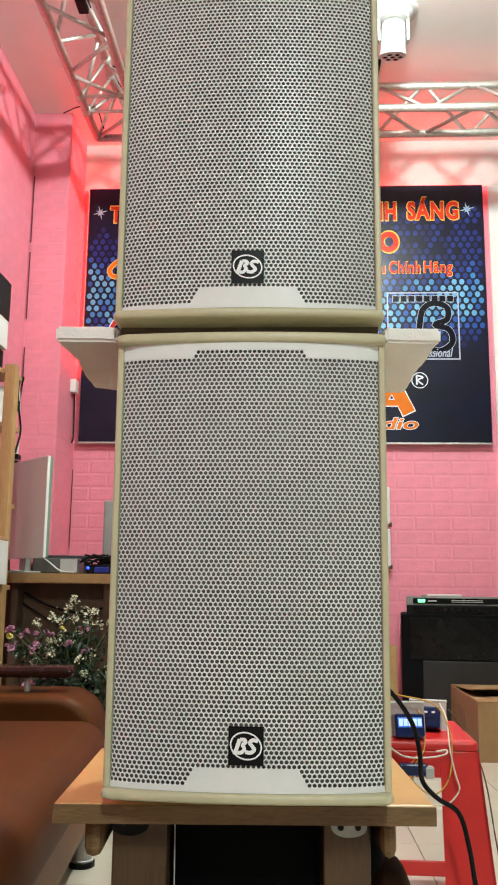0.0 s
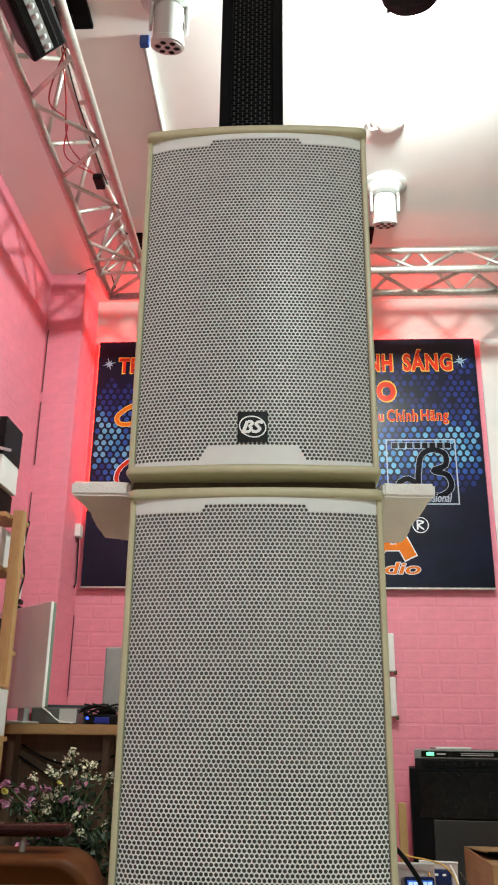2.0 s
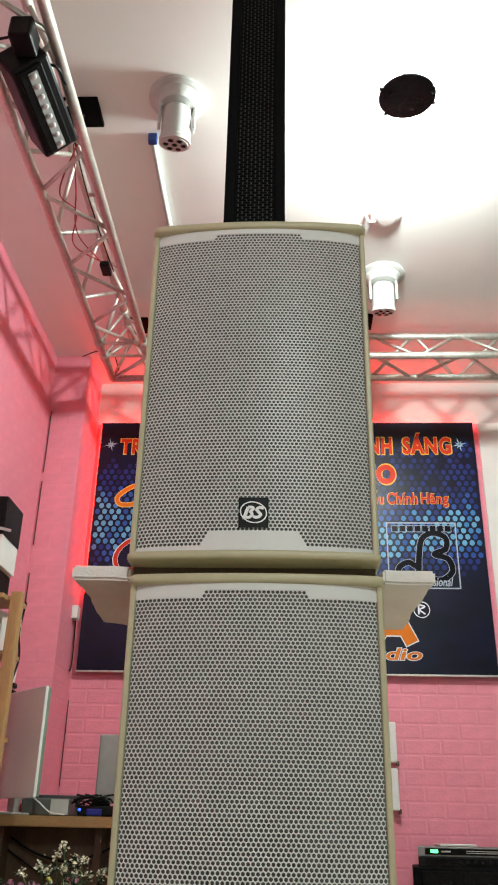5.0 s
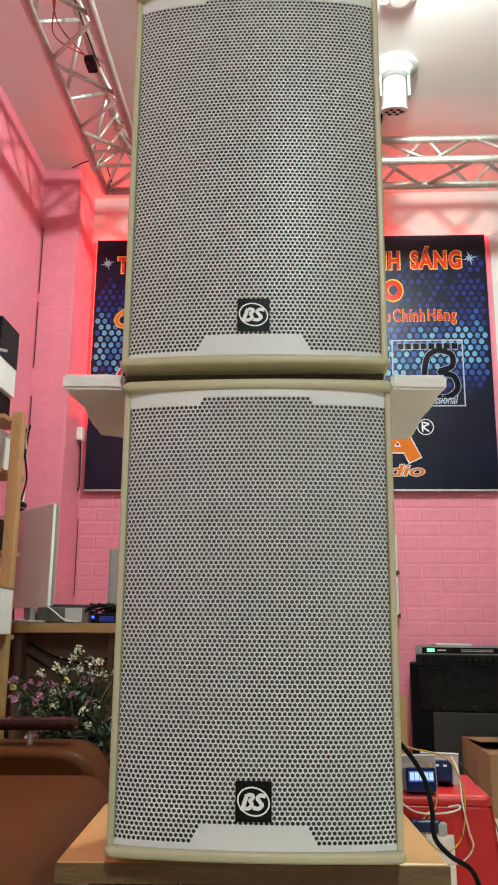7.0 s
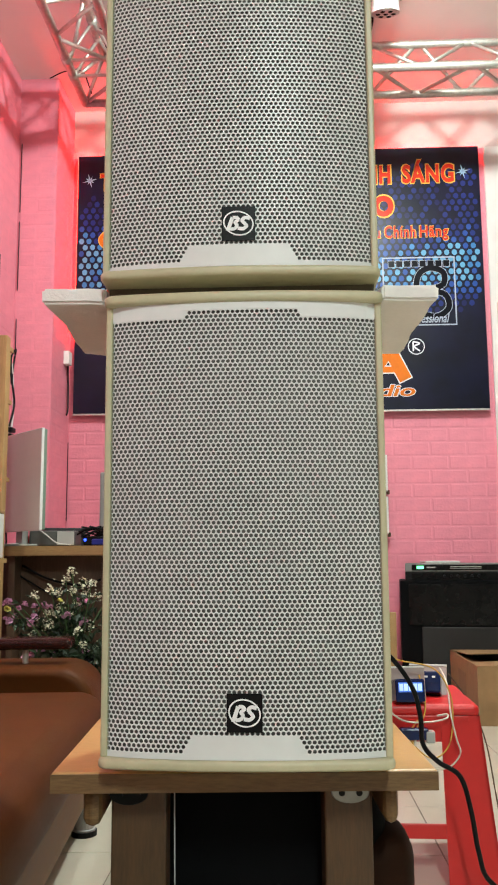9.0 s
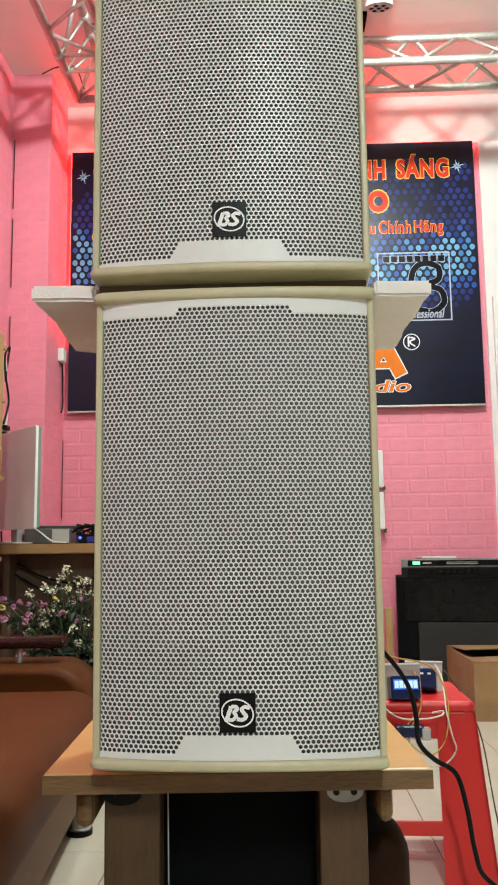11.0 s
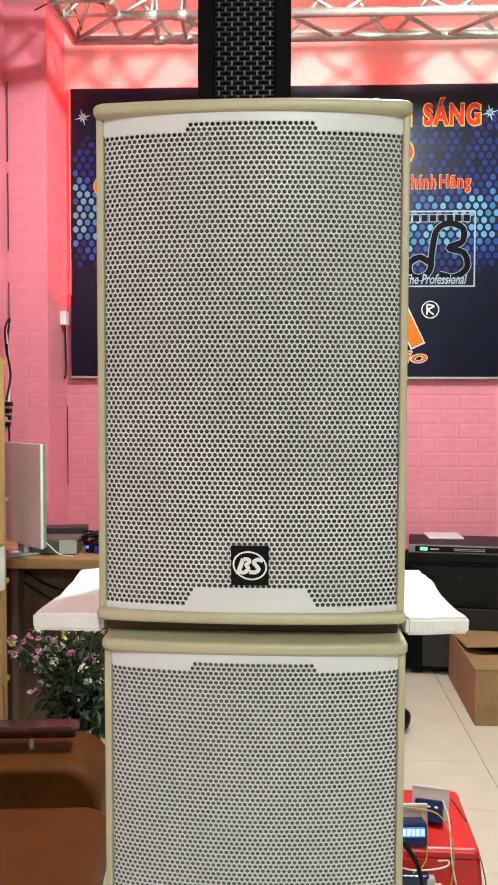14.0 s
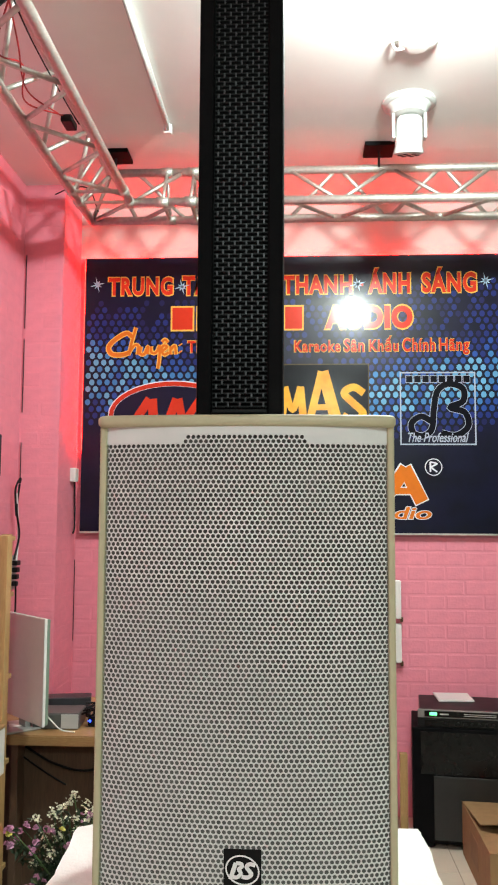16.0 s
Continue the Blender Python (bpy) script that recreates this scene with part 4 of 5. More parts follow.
part("lid_edge", boxed(-0.102, 0.102, -0.062, 0.064, 0.1655, 0.176, bevel=0.002), DESK_TOP, body, "orange-brown lid edge")
part("dark_panel", boxed(0.02, 0.085, -0.0625, -0.0603, 0.03, 0.085), BLACK, body)
for j in range(4):
    part("printed_line", boxed(0.025, 0.08, -0.0625, -0.0603, 0.10 + 0.014 * j, 0.107 + 0.014 * j), PALE_GREY, body)
socket = thing("wall_socket", "white wall socket with black leads on the pink wall", "socket", (LEFT, 3.22, 1.375))
part("plate", boxed(-0.002, 0.022, -0.05, 0.05, -0.09, 0.09, bevel=0.004), PALE_GREY, socket)
for k in range(4):
    part("plug", boxed(0.022, 0.05, -0.03, 0.0 + 0.01 * k, -0.07 + 0.036 * k, -0.045 + 0.036 * k, bevel=0.004), BLACK, socket)
part("lead", tubed(bend([(0.03, -0.02, 0.07), (0.04, 0.02, 0.2), (0.03, 0.0, 0.33), (0.03, 0.025, 0.45), (0.045, 0.0, 0.50), (0.03, -0.03, 0.44), (0.035, -0.02, 0.30)]), 0.006, 8), BLACK, socket)
part("lead", tubed(bend([(0.035, 0.0, 0.05), (0.03, 0.035, 0.16), (0.03, 0.02, 0.30), (0.03, -0.01, 0.42)]), 0.005, 8), WHITE_PLASTIC, socket)
part("lead", tubed(bend([(0.035, 0.0, -0.06), (0.03, 0.02, -0.2), (0.03, -0.02, -0.42), (0.03, 0.0, -0.6)]), 0.005, 8), BLACK, socket)
switch = thing("wall_switch", "small white switch box with a dark lead on the pillar", "switch", (-1.243, 3.60, 1.915))
part("switch_box", boxed(0.0, 0.035, -0.035, 0.035, -0.04, 0.04, bevel=0.005), WHITE_PLASTIC, switch)
part("lead", tubed(bend([(0.012, 0.03, -0.04), (0.012, 0.045, -0.15), (0.015, 0.04, -0.30), (0.012, 0.02, -0.34)]), 0.005, 8), BLACK, switch)
cracks = thing("wall_crack", "dark narrow gaps between the pillar and the walls", "crack", (0, 0, 0))
for x, y, z0, z1 in ((-1.452, 3.322, 2.72, 3.14), (-1.452, 3.322, 2.25, 2.66), (-1.452, 3.322, 1.86, 2.08), (-1.236, 3.693, 0.95, 1.42)):
    part("gap", boxed(x - 0.0016, x + 0.0016, y - 0.003, y + 0.003, z0, z1), BLACK, cracks)
boxes = thing("wall_boxes", "two white wiring boxes one above the other on the wall", "wiring box", (0.60, BACK, 0.86))
for z in (0.0, 0.245):
    b = part("box", boxed(-0.07, 0.062, -0.055, 0, z, z + 0.215, bevel=0.006), WHITE_PLASTIC, boxes)
    part("clip", boxed(0.056, 0.072, -0.05, -0.02, z - 0.018, z + 0.008, bevel=0.003), LEG_WOOD, b)

# ---- flowers behind the sofa arm ----
flowers = thing("flower_bouquet", "bouquet of white, pink and yellow flowers in a tall dark vase", "flowers", (-0.714, 1.87, 0.0))
part("vase", lathe([(0.001, 0), (0.085, 0), (0.095, 0.05), (0.075, 0.22), (0.06, 0.31), (0.075, 0.37), (0.068, 0.372), (0.05, 0.32), (0.001, 0.30)], 28), BLACK_GLOSS, flowers, smooth=True)
LEAF = material("dark_green_leaf", (0.016, 0.034, 0.012), 0.5, vary=0.4, grain=60)
STEM = material("green_stem", (0.06, 0.12, 0.035), 0.6, vary=0.2)
PETAL_W = material("white_petal", (0.82, 0.81, 0.62), 0.6, vary=0.12, grain=60)
PETAL_P = material("pink_petal", (0.62, 0.30, 0.46), 0.6, vary=0.25, grain=60)
PETAL_Y = material("yellow_petal", (0.72, 0.66, 0.16), 0.6, vary=0.15, grain=60)
rnd = random.Random(11)
leaves = bmesh.new()


def blossom(bm, at, r, petals, cup=0.4):
    """A small open flower of separate petals facing a chance direction."""
    m = Matrix.Translation(at) @ Euler((rnd.uniform(-1.2, 0.5), rnd.uniform(-0.8, 0.8), rnd.uniform(0, 6))).to_matrix().to_4x4()
    for k in range(petals):
        a = 2 * math.pi * k / petals + rnd.uniform(-0.2, 0.2)
        q = m @ Matrix.Rotation(a, 4, "Z")
        pts = [(0, 0, 0), (r * 0.45, -r * 0.34, r * cup * 0.5), (r, -r * 0.2, r * cup), (r, r * 0.2, r * cup), (r * 0.45, r * 0.34, r * cup * 0.5)]
        bm.faces.new([bm.verts.new(q @ Vector(p)) for p in pts])


def leaf(at, length, width):
    m = Matrix.Translation(at) @ Euler((rnd.uniform(-1.2, 1.2), rnd.uniform(-1.2, 1.2), rnd.uniform(0, 6))).to_matrix().to_4x4()
    a, b, c, d = [leaves.verts.new(m @ Vector(p)) for p in ((0, 0, 0), (length * 0.5, -width, 0.006), (length, 0, -0.004), (length * 0.5, width, 0.006))]
    leaves.faces.new((a, b, c, d))


HEADS = {"w": [(-0.009, 0.679), (-0.034, 0.651), (0.023, 0.640), (0.064, 0.641), (-0.087, 0.616), (-0.150, 0.591), (-0.002, 0.609), (0.043, 0.601), (0.007, 0.561),
               (-0.116, 0.485), (-0.074, 0.491), (-0.145, 0.456), (0.025, 0.477), (0.060, 0.478), (-0.024, 0.429), (0.047, 0.417), (0.072, 0.395)],
         "p": [(-0.203, 0.546), (-0.223, 0.504), (-0.093, 0.555), (-0.145, 0.495), (-0.011, 0.520), (0.020, 0.502), (-0.230, 0.575), (-0.131, 0.381), (-0.066, 0.376)],
         "y": [(-0.041, 0.574), (-0.245, 0.545)]}
heads = []
for kind, spots in HEADS.items():
    for x, z in spots:
        heads.append((kind, Vector((x, rnd.uniform(-0.05, 0.03), z))))
for k in range(24):
    a, r = rnd.uniform(0, 2 * math.pi), 0.19 * math.sqrt(rnd.random())
    heads.append(("p" if k % 7 == 3 else "w", Vector((r * math.cos(a) + 0.01, 0.07 + 0.06 * math.sin(a), 0.38 + 0.22 * rnd.random()))))
for kind, tip in heads:
    foot = Vector((rnd.uniform(-0.03, 0.03), rnd.uniform(-0.03, 0.03), 0.31))
    mid = foot.lerp(tip, 0.5) + Vector((rnd.uniform(-0.02, 0.02), rnd.uniform(-0.02, 0.02), 0.02))
    part("stem", tubed(bend([foot, mid, tip], 3), 0.0022, 5), STEM, flowers)
    for _ in range(20):
        p = foot.lerp(tip, rnd.uniform(0.25, 0.93)) + Vector([rnd.uniform(-0.022, 0.022) for _ in range(3)])
        leaf(p, rnd.uniform(0.022, 0.048), rnd.uniform(0.005, 0.011))
for _ in range(420):
    a, r = rnd.uniform(0, 2 * math.pi), rnd.uniform(0.05, 0.14)
    leaf(Vector((r * math.cos(a), r * math.sin(a), rnd.uniform(0.20, 0.42))), rnd.uniform(0.03, 0.06), rnd.uniform(0.007, 0.014))
me = bpy.data.meshes.new("foliage")
leaves.to_mesh(me)
leaves.free()
tagged(link_mesh("foliage", me, LEAF, flowers), kind="stuff")
small = bmesh.new()
for kind, tip in heads:
    if kind == "w":
        for _ in range(26):
            a, r = rnd.uniform(0, 2 * math.pi), 0.019 * math.sqrt(rnd.random())
            p = tip + Vector((0.9 * r * math.cos(a), 0.8 * r * math.sin(a), rnd.gauss(0, 0.0085)))
            blossom(small, p, rnd.uniform(0.0036, 0.0062), 5, 0.8)
        continue
    for c in range(4 if kind == "p" else 1):
        bm = bmesh.new()
        q = tip + Vector((rnd.gauss(0, 0.016), rnd.gauss(0, 0.012), rnd.gauss(0, 0.01))) * (1 if kind == "p" else 0)
        for layer in range(4):
            blossom(bm, q + Vector((0, -0.003 * layer, 0.002 * layer)), 0.0135 - 0.0028 * layer, 9, 0.3 + 0.35 * layer)
        me = bpy.data.meshes.new("bloom")
        bm.to_mesh(me)
        bm.free()
        link_mesh("bloom", me, PETAL_P if kind == "p" else PETAL_Y, flowers, "pink bloom" if kind == "p" else "yellow bloom")
me = bpy.data.meshes.new("small_blossoms")
small.to_mesh(me)
small.free()
tagged(link_mesh("small_blossoms", me, PETAL_W, flowers), kind="stuff")

# ---- sofa ----
sofa = thing("leather_sofa", "brown leather sofa with a dark lacquered arm rail", "sofa", (-0.465, 1.10, 0.0), turn=5.0)
part("seat_cushion", boxed(-0.80, 0.055, -1.95, -0.11, 0.245, 0.398, bevel=0.062, seg=7), LEATHER, sofa, smooth=True)
part("wooden_apron", boxed(-0.80, -0.005, -1.93, 0.30, 0.095, 0.235, bevel=0.004), EDGE_WOOD, sofa)
part("backrest", boxed(-0.93, -0.74, -1.95, 0.30, 0.20, 0.80, bevel=0.05, seg=4), LEATHER, sofa, smooth=True)
def arm_outline(inset):
    """Upright outline of the arm: flat top that rolls over at its end."""
    r, x1, z1, z0 = 0.105, 0.004 - inset, 0.434 - inset, 0.235
    pts = [(-0.80, z0), (x1, z0)]
    for k in range(11):
        a = math.pi / 2 * k / 10
        pts.append((x1 - r + r * math.cos(a), z1 - r + r * math.sin(a)))
    return pts + [(-0.80, z1)]


arm = shaped(arm_outline, [(0.026, 0.004), (0.020, 0.0), (0.012, 0.002), (0.004, 0.009), (0.0, 0.02), (0.0, 0.25), (0.010, 0.27)])
for v in arm.verts:
    v.co = (v.co.x, v.co.z, v.co.y)
part("armrest", arm, LEATHER, sofa, smooth=True).data.polygons[-1].use_smooth = False
part("arm_rail", boxed(-0.80, -0.075, 0.09, 0.17, 0.474, 0.506, bevel=0.013, seg=4), MAHOGANY, sofa, "dark red lacquered arm rail")
for x in (-0.21, -0.55):
    part("rail_post", tubed([(x, 0.13, 0.430), (x, 0.13, 0.477)], 0.009, 12), ALU, sofa)
for x, y in ((-0.018, 0.02), (-0.76, 0.02), (-0.018, -1.88)):
    part("foot", lathe([(0.001, 0), (0.030, 0), (0.030, 0.018), (0.027, 0.02), (0.027, 0.096), (0.001, 0.096)], 20, pose(x, y, 0)), PALE_GREY, sofa)
    part("foot_pad", lathe([(0.001, 0.001), (0.034, 0.001), (0.034, 0.014), (0.001, 0.014)], 20, pose(x, y, 0)), BLACK, sofa)

tagged(part("white_lead", tubed(bend([(-0.112, 0.112, 0.392), (-0.1105, 0.111, 0.25), (-0.109, 0.112, 0.10), (-0.10, 0.10, 0.006), (-0.06, 0.06, 0.004)]), 0.0010, 6), PALE_GREY, smooth=True), "thin white lead hanging beside the bench leg", "cable")

# dark stool tucked under the bench
pouf = thing("leather_pouf", "rounded dark brown leather pouf pushed under the bench", "pouf")
part("cushion", boxed(-0.165, 0.215, 0.205, 0.345, 0.03, 0.392, bevel=0.035, seg=4), DULL_BLACK, pouf, "black cloth-covered seat", smooth=True)
part("bolster", boxed(0.140, 0.262, 0.196, 0.350, 0.028, 0.305, bevel=0.06, seg=6), DARK_LEATHER, pouf, "dark brown rounded bolster", smooth=True)
part("plinth", boxed(-0.05, 0.24, 0.215, 0.325, 0.0, 0.035), BLACK, pouf)

# ---- red stool with its small meters ----
stool = thing("plastic_stool", "red moulded plastic stool with open sides", "stool", (0.354, 0.955, 0.0), turn=-1.5)
SW, ST = 0.153, 0.155
part("seat", boxed(-SW + 0.0025, SW - 0.0025, -ST + 0.0025, ST - 0.0025, 0.362, 0.391, bevel=0.0135, seg=5), RED_PLASTIC, stool)
for sx in (-1, 1):
    for sy in (-1, 1):
        leg = bmesh.new()
        for face in ("x", "y"):
            w0, w1 = (0.085, 0.10) if face == "y" else (0.088, 0.118) if sy < 0 else (0.03, 0.036)
            t0, t1 = SW - 0.004, SW + 0.028
            u0, u1 = ST - 0.004, ST + 0.028
            if face == "x":
                pts = [(t0 - w0, u0), (t0, u0), (t1, u1), (t1 - w1, u1)]
                vs = [leg.verts.new((sx * x, sy * (y - d), z)) for d in (0, 0.006) for (x, y), z in zip(pts, (0.366, 0.366, 0, 0))]
            else:
                pts = [(t0, u0 - w0), (t0, u0), (t1, u1), (t1, u1 - w1)]
                vs = [leg.verts.new((sx * (x - d), sy * y, z)) for d in (0, 0.006) for (x, y), z in zip(pts, (0.366, 0.366, 0, 0))]
            for q in ((0, 1, 2, 3), (7, 6, 5, 4), (0, 4, 5, 1), (1, 5, 6, 2), (2, 6, 7, 3), (3, 7, 4, 0)):
                leg.faces.new([vs[i] for i in q])
        part("leg", leg, RED_PLASTIC, stool)
for z0, z1, sides in ((0.308, 0.366, (-1, 1)), (0.102, 0.134, (-1,))):
    g = 0.028 * (1 - (z0 + z1) / 2 / 0.366)
    for s in sides:
        part("crossbar", boxed(-SW + 0.03 - g, SW - 0.03 + g, *sorted((s * (ST + g - 0.012), s * (ST + g - 0.005))), z0, z1, bevel=0.002), RED_PLASTIC, stool)
    for s in (-1, 1):
        part("crossbar", boxed(*sorted((s * (SW + g - 0.012), s * (SW + g - 0.005))), -ST + 0.05 - g, ST - 0.05 + g, z0, z1, bevel=0.002), RED_PLASTIC, stool)
CLOUDY = material("cloudy_plastic_board", (0.50, 0.40, 0.37), 0.25, vary=0.12, grain=40)
BLUE_CASE = material("dark_blue_plastic", (0.004, 0.012, 0.075), 0.2, vary=0.2)
LCD = material("blue_lit_display", (0.05, 0.15, 0.5), 0.3, emit=(0.06, 0.22, 1.0), strength=0.4)
for at, turn_z, lean, lit in (((0.402, 0.925, 0.3915), -14, 24, False), ((0.342, 0.825, 0.3915), 4, 10, True)):
    meter = thing("panel_meter", "blue-lit power meter with a white plate, on the stool" if lit else "dark blue power meter with a white plate, on the stool", "meter", at, group="meters on the stool", turn=turn_z)
    m = pose(0, 0, 0, -lean)
    part("case", boxed(-0.034, 0.034, -0.030, 0.022, 0.0, 0.052, bevel=0.004, m=m), BLUE_CASE, meter)
    part("display", boxed(-0.028, 0.028, -0.0325, -0.0303, 0.022, 0.044, m=m), LCD if lit else BLUE_CASE, meter)
    if lit:
        for k in range(5):
            part("display_bar", boxed(-0.026 + 0.0108 * k, -0.0172 + 0.0108 * k, -0.0342, -0.0327, 0.025, 0.041, m=m), material("lit_digit_bar", (0.6, 0.8, 0.95), 0.3, emit=(0.6, 0.85, 1.0), strength=0.45), meter)
    if not lit:
        for k in range(3):
            part("printed_mark", boxed(-0.022 + 0.018 * k, -0.014 + 0.018 * k, -0.0342, -0.0327, 0.034, 0.0385, m=m), PAPER_WHITE, meter)
    board = part("back_board", boxed(-0.046, 0.046, 0.018, 0.0205, 0.0, 0.078, bevel=0.0008, m=m), CLOUDY, meter, "cloudy clear plastic board")
    part("white_edge", boxed(-0.0465, 0.0465, 0.016, 0.0225, 0.0782, 0.0825, bevel=0.0008, m=m), WHITE_PLASTIC, board, "white upper edge")
adaptor = thing("small_adapter", "small blue and black plug adapter hanging on the stool's edge", "adapter", (0.345, 0.778, 0.318))
part("case", boxed(-0.032, 0.032, -0.012, 0.012, 0.0, 0.026, bevel=0.004), BLUE_CASE, adaptor)
part("socket", boxed(0.026, 0.046, -0.014, 0.010, -0.006, 0.020, bevel=0.003), PALE_GREY, adaptor)
YELLOW_WIRE = material("yellow_wire", (0.62, 0.35, 0.05), 0.4)
WHITE_WIRE = material("white_wire", (0.72, 0.66, 0.56), 0.4)
for name, mat, r, label, line in (
        ("power_cable", BLACK, 0.0062, "thick black power cable hanging past the bench to the floor", [(0.235, 0.60, 0.56), (0.290, 0.62, 0.505), (0.325, 0.63, 0.45), (0.340, 0.64, 0.39), (0.345, 0.65, 0.335), (0.375, 0.65, 0.300), (0.420, 0.65, 0.270), (0.440, 0.65, 0.20), (0.452, 0.65, 0.12), (0.475, 0.66, 0.06), (0.56, 0.68, 0.012), (0.72, 0.72, 0.010)]),
        ("yellow_wire", YELLOW_WIRE, 0.0030, "thin yellow wire looping over the stool", [(0.26, 0.78, 0.51), (0.32, 0.80, 0.49), (0.40, 0.81, 0.47), (0.432, 0.80, 0.42), (0.435, 0.785, 0.36), (0.42, 0.77, 0.305), (0.385, 0.765, 0.28), (0.35, 0.77, 0.30), (0.335, 0.775, 0.33), (0.355, 0.78, 0.36)]),
        ("yellow_wire", YELLOW_WIRE, 0.0030, "thin yellow wire dropping from the meter", [(0.372, 0.85, 0.45), (0.378, 0.82, 0.41), (0.372, 0.79, 0.37), (0.345, 0.776, 0.33), (0.35, 0.775, 0.28)]),
        ("white_wire", WHITE_WIRE, 0.0034, "thin white wire looping down beside the stool", [(0.43, 0.90, 0.46), (0.438, 0.86, 0.43), (0.432, 0.79, 0.37), (0.440, 0.775, 0.32), (0.446, 0.77, 0.29), (0.420, 0.765, 0.262), (0.38, 0.76, 0.26), (0.35, 0.765, 0.28), (0.345, 0.77, 0.31), (0.36, 0.775, 0.34)]),
        ("white_wire", WHITE_WIRE, 0.0034, "thin white wire lying across the stool's edge", [(0.27, 0.76, 0.40), (0.32, 0.765, 0.362), (0.38, 0.77, 0.358), (0.418, 0.775, 0.365), (0.422, 0.785, 0.372), (0.40, 0.79, 0.368)]),
        ("brown_wire", LEG_WOOD, 0.0030, "thin dark wire running down the stool to the floor", [(0.46, 0.95, 0.44), (0.50, 0.93, 0.38), (0.525, 0.87, 0.30), (0.53, 0.80, 0.18), (0.545, 0.78, 0.06), (0.56, 0.77, 0.008)])):
    tagged(part(name, tubed(bend(line), 0.0052 if r > 0.005 else r * 0.58, 8), mat, smooth=True), label, "cable")

# ---- amplifier rack, carton and door on the far side ----
rack = thing("amplifier_rack", "black lacquered equipment cabinet with a dark glass front", "cabinet", (0.664, 3.27, 0.0), turn=-7)
part("carcass", boxed(0.0, 0.62, 0.0, 0.38, 0.03, 0.602, bevel=0.006), DULL_BLACK, rack)
part("glass_front", boxed(0.04, 0.60, -0.008, -0.001, 0.372, 0.585, bevel=0.002), BLACK_GLOSS, rack)
# greyer lower panel paints the floor and carton reflected in the front
part("lower_panel", boxed(0.105, 0.60, -0.010, -0.001, 0.05, 0.365, bevel=0.003), material("painted_reflection_grey", (0.010, 0.0098, 0.0098), 0.45, vary=0.25, grain=12), rack)
for x in (0.08, 0.54):
    part("castor", lathe([(0.001, 0), (0.03, 0), (0.03, 0.03), (0.001, 0.03)], 16, pose(x, 0.06, 0)), BLACK, rack)
tagged(part("wood_offcut", boxed(0.615, 0.655, 3.40, 3.44, 0.0, 0.43, bevel=0.003), SHELF_WOOD), "pale wooden batten standing beside the cabinet", "batten")


def rack_unit(z, h, face, label, inset, lit):
    u = thing("amplifier", label, "amplifier", (0.705, 3.275, z), group="rack amplifiers", turn=-7)
    part("case", boxed(0.0, 0.50, 0.01, 0.36, 0.0, h, bevel=0.003), BLACK, u)
    f = part("front_panel", boxed(-0.012, 0.512, 0.0, 0.009, 0.0, h, bevel=0.002), face, u)
    part("dark_window", boxed(0.022, 0.49, -0.003, -0.0005, h * 0.14, h * 0.84, bevel=0.001), BLACK_GLOSS, f)
    if lit:
        part("display", boxed(0.048, 0.085, -0.0052, -0.0034, h * 0.32, h * 0.70), material("green_lit_display", (0.05, 0.5, 0.15), 0.3, emit=(0.15, 1.0, 0.35), strength=2.2), f)
        part("printed_bar", boxed(0.10, 0.145, -0.0045, -0.0034, h * 0.42, h * 0.58), PALE_GREY, f)
        part("slot", boxed(0.22, 0.38, -0.0045, -0.0034, h * 0.55, h * 0.62), PALE_GREY, f)
        part("slot", boxed(0.22, 0.38, -0.0045, -0.0034, h * 0.35, h * 0.42), PALE_GREY, f)
    else:
        for k in range(6):
            part("knob", lathe([(0.0005, 0), (0.008, 0), (0.007, 0.010), (0.0005, 0.010)], 14, pose(0.19 + 0.035 * k, -0.003, h * 0.5, 90)), BLACK, f)
    return u


rack_unit(0.603, 0.046, BLACK, "black amplifier with a row of small knobs", 0.0, False)
rack_unit(0.650, 0.042, material("dark_grey_front", (0.24, 0.24, 0.23), 0.4, metal=0.4, grain=40), "grey-edged black rack amplifier with a green lit display", 0.0, True)
tagged(part("white_block", boxed(0.83, 1.02, 3.45, 3.64, 0.6925, 0.7035, bevel=0.003), WHITE_PLASTIC), "thin white plastic slab lying on the amplifier", "slab")
carton_root = thing("cardboard_box", "open brown cardboard box with raised flaps standing on the floor", "cardboard box", (0.890, 2.565, 0.0), turn=-1.0)
CX, CY, CZ = 0.60, 0.66, 0.252
for x0, x1, y0, y1 in ((0, CX, 0, 0.006), (0, CX, CY - 0.006, CY), (0, 0.006, 0.006, CY - 0.006), (CX - 0.006, CX, 0.006, CY - 0.006)):
    part("side", boxed(x0, x1, y0, y1, 0.0, CZ), CARDBOARD, carton_root)
part("bottom", boxed(0.006, CX - 0.006, 0.006, CY - 0.006, 0.002, 0.008), CARD_DARK, carton_root)
for points in ([(0.0, 0.0, CZ), (CX, 0.0, CZ), (CX - 0.02, 0.29, CZ + 0.004), (0.02, 0.25, CZ - 0.012)], [(0.0, CY, CZ), (CX, CY, CZ), (CX - 0.02, CY - 0.35, CZ + 0.030), (0.015, CY - 0.38, CZ + 0.022)],
               [(0.004, 0.01, CZ - 0.006), (0.004, CY - 0.01, CZ - 0.006), (0.20, CY - 0.05, CZ - 0.05), (0.20, 0.05, CZ - 0.06)]):
    flap = bmesh.new()
    vs = [flap.verts.new((x, y, z - d)) for d in (0, 0.004) for x, y, z in points]
    for q in ((0, 1, 2, 3), (7, 6, 5, 4), (0, 4, 5, 1), (1, 5, 6, 2), (2, 6, 7, 3), (3, 7, 4, 0)):
        flap.faces.new([vs[i] for i in q])
    part("flap", flap, CARDBOARD, carton_root)
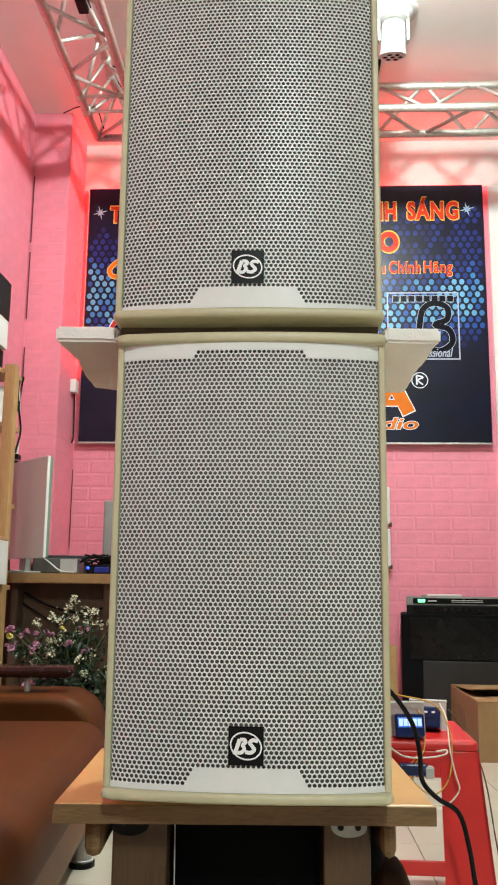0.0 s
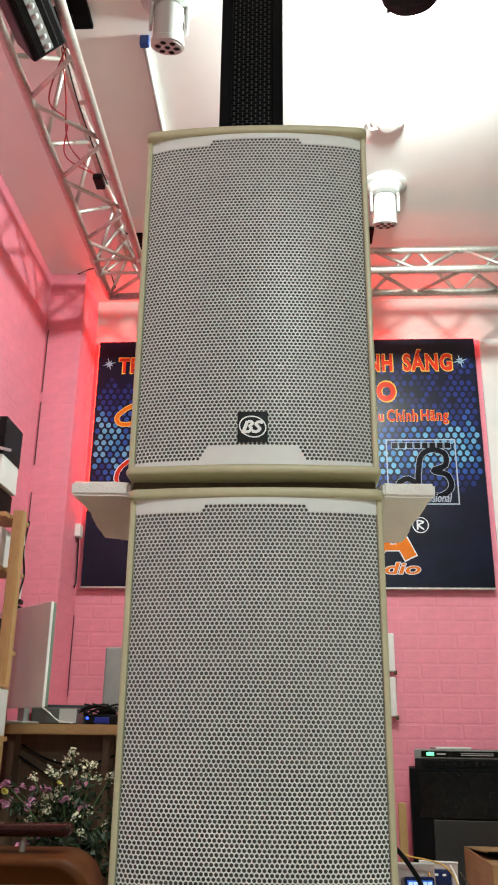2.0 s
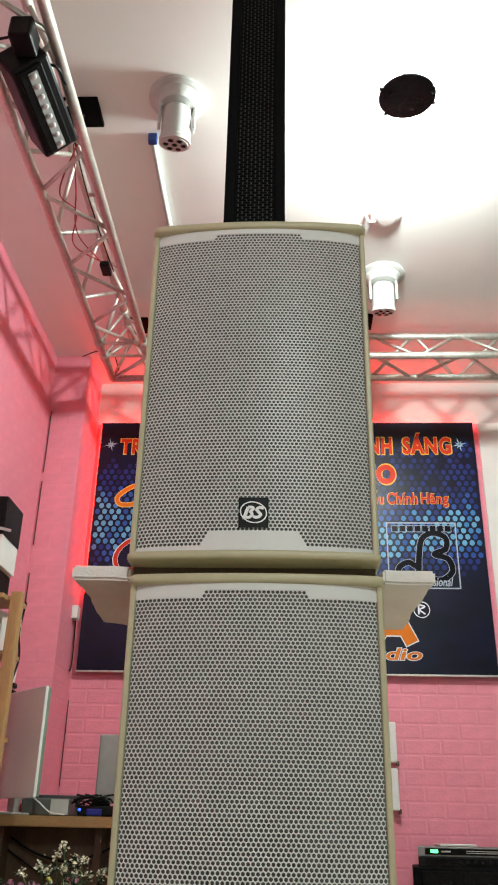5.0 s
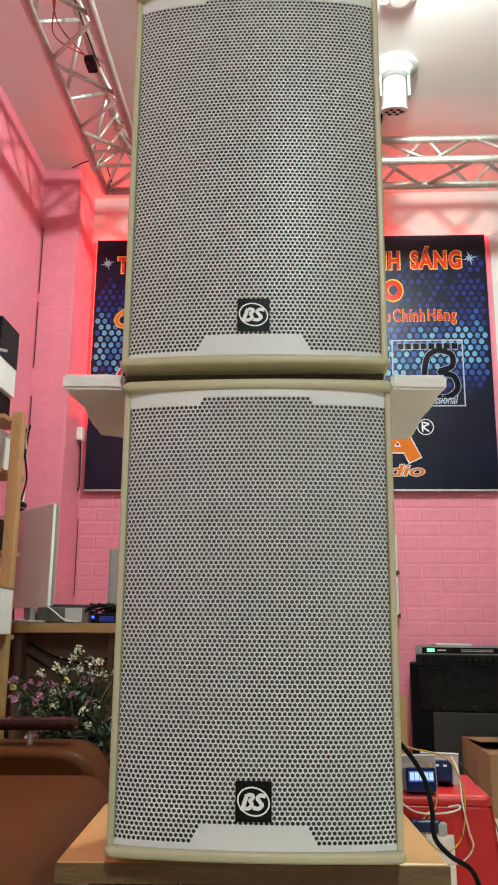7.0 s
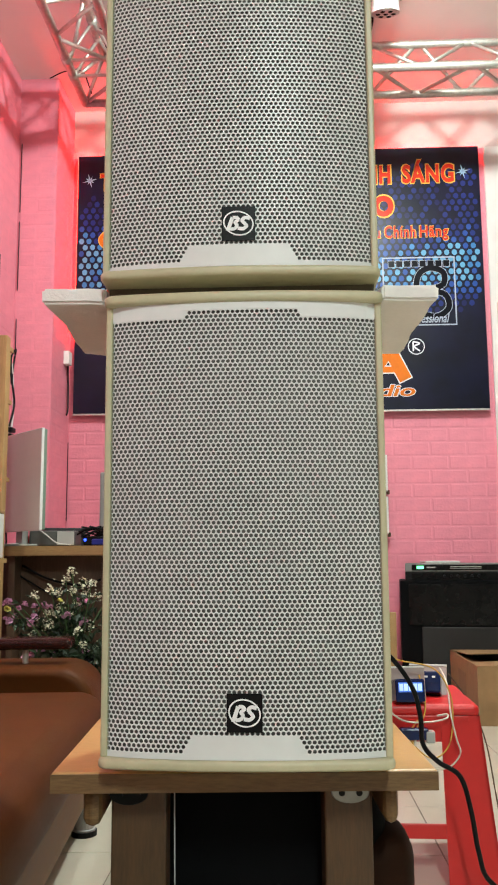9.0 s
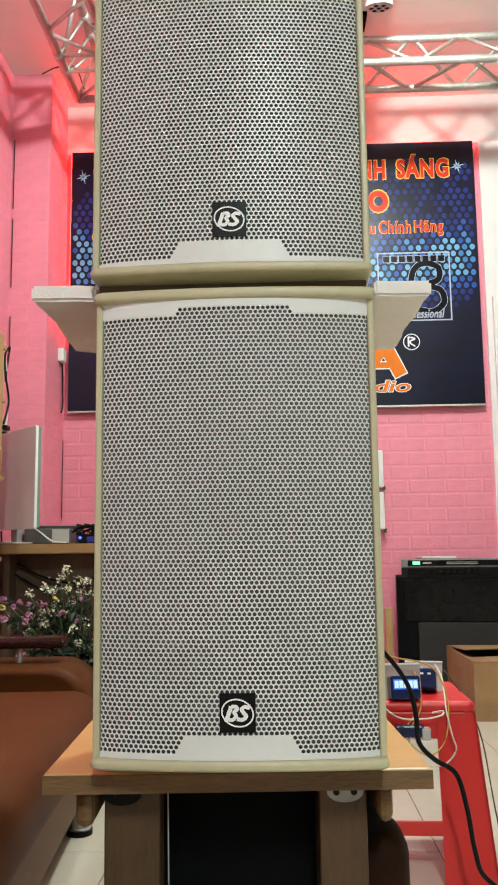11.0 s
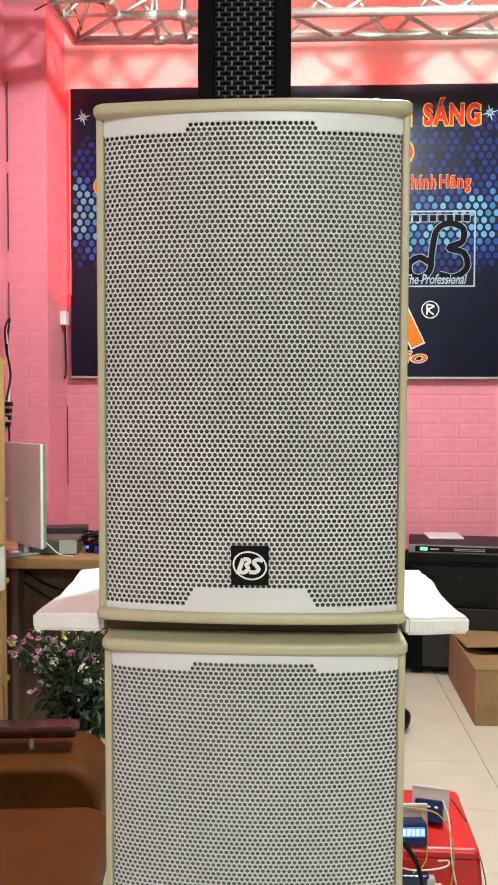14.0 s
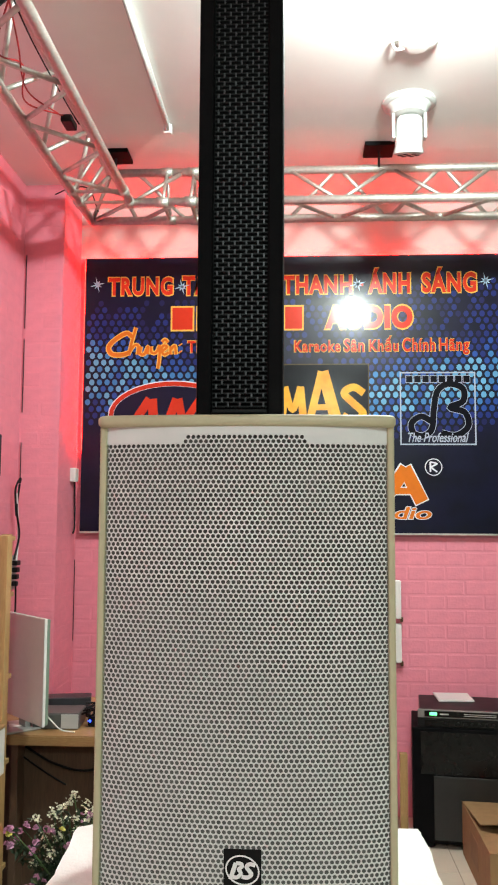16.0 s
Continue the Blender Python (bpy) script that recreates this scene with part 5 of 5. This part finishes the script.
part("printed_patch", boxed(-0.0015, -0.0002, 0.26, 0.44, 0.07, 0.19), CARD_DARK, carton_root)
bag = bmesh.new()
bmesh.ops.create_icosphere(bag, subdivisions=3, radius=0.06)
for v in bag.verts:
    v.co.z = max(-0.05, v.co.z * 0.9) + 0.05
    v.co *= 1 + 0.14 * noise.noise(v.co * 18)
b = part("black_pouch", bag, BLACK, smooth=True)
b.location = (0.535, 2.49, 0.0)
tagged(b, "small crumpled black pouch lying on the floor", "pouch")
door = thing("door_1", "white door frame with a pale grey door leaf", "door", (1.36, BACK - 0.012, 0.0), kind="structure")
part("frame_post", boxed(-0.012, 0.05, -0.03, -0.001, 0.0, 2.24, bevel=0.003), WHITE_WALL, door)
part("frame_head", boxed(0.0505, 0.95, -0.03, -0.001, 2.19, 2.24, bevel=0.003), WHITE_WALL, door)
part("door_leaf", boxed(0.0505, 0.94, -0.018, -0.0015, 0.01, 2.189, bevel=0.002), PALE_GREY, door)

# ---- bricks and tiles ----
BL, BH, COURSE, PITCH_X = 0.2125, 0.0788, 0.0825, 0.2165
brick_cache = {}


def brick_mesh(w, h):
    """A painted brick, its face towards -y, with soft arrises."""
    key = (round(w, 3), round(h, 3))
    if key not in brick_cache:
        e = 0.008
        v = [(x, y, z) for x0, x1, z0, z1, y in ((0, w, 0, h, 0.008), (0.0008, w - 0.0008, 0.0008, h - 0.0008, 0.0012), (e, w - e, e, h - e, 0.0)) for x, z in ((x0, z0), (x1, z0), (x1, z1), (x0, z1)) for y in (y,)]
        f = [(8, 9, 10, 11)] + [(a + k, a + (k + 1) % 4, a + 4 + (k + 1) % 4, a + 4 + k) for a in (0, 4) for k in range(4)]
        me = bpy.data.meshes.new("brick")
        me.from_pydata(v, [], f)
        me.materials.append(PINK)
        brick_cache[key] = me
    return brick_cache[key]


def brickwork(parent, start, length, z0, z1, m, single, sunk=0.0072):
    """Courses of bricks along a wall; m carries wall space (x along, -y out) into the room; single(x, z): whether a brick is its own piece."""
    rest_v, rest_f = [], []
    r = random.Random(int(length * 100))
    for j in range(int((z1 - z0) / COURSE)):
        z = z0 + j * COURSE
        x = start - (PITCH_X / 2 if j % 2 else 0)
        while x < start + length - 0.01:
            a, b = max(x, start), min(x + BL, start + length)
            x += PITCH_X
            if b - a < 0.02:
                continue
            me, out = brick_mesh(b - a, BH), sunk - r.uniform(0, 0.0009)
            q = m @ Matrix.Translation((a, out, z + r.uniform(-0.001, 0.001)))
            if single((a + b) / 2, z):
                ob = new("brick", me)
                ob.parent, ob.matrix_local = parent, q
            else:
                n = len(rest_v)
                rest_v += [tuple(q @ v.co) for v in me.vertices]
                rest_f += [tuple(n + i for i in f.vertices) for f in me.polygons]
    if rest_v:
        me = bpy.data.meshes.new("brickwork")
        me.from_pydata(rest_v, [], rest_f)
        tagged(link_mesh("brickwork", me, PINK, parent), kind="stuff")


brickwork(wall_north, -1.24, 2.55, 0.0, 3.235, pose(0, BACK, 0), lambda x, z: 0.25 < z < 1.62)
brickwork(wall_west, 0.0, 4.9, 0.0, 3.55, pose(LEFT, -1.57, 0, 0, 0, 90), lambda x, z: x > 3.4 and 0.9 < z < 2.9, 0.0079)
brickwork(pillar, LEFT, 0.217, 0.0, 3.55, pose(0, 3.32, 0), lambda x, z: z > 0.7, 0.0080)
brickwork(pillar, 3.328, 0.372, 0.0, 3.55, pose(-1.235, 0, 0, 0, 0, 90), lambda x, z: z > 0.7, 0.0080)

tile_me = bpy.data.meshes.new("tile")
tb = boxed(0.0, 0.3978, 0.0, 0.3978, -0.004, 0.0, bevel=0.0012, seg=1)
tb.to_mesh(tile_me)
tb.free()
tile_me.materials.append(TILE)
for i in range(-5, 8):
    for j in range(-13, 7):
        x, y = 0.44 + 0.4 * i, 0.99 + 0.4 * j
        if x > RIGHT - 0.4:
            continue
        ob = new("tile", tile_me)
        ob.parent, ob.location = floor, (x, y, 0)
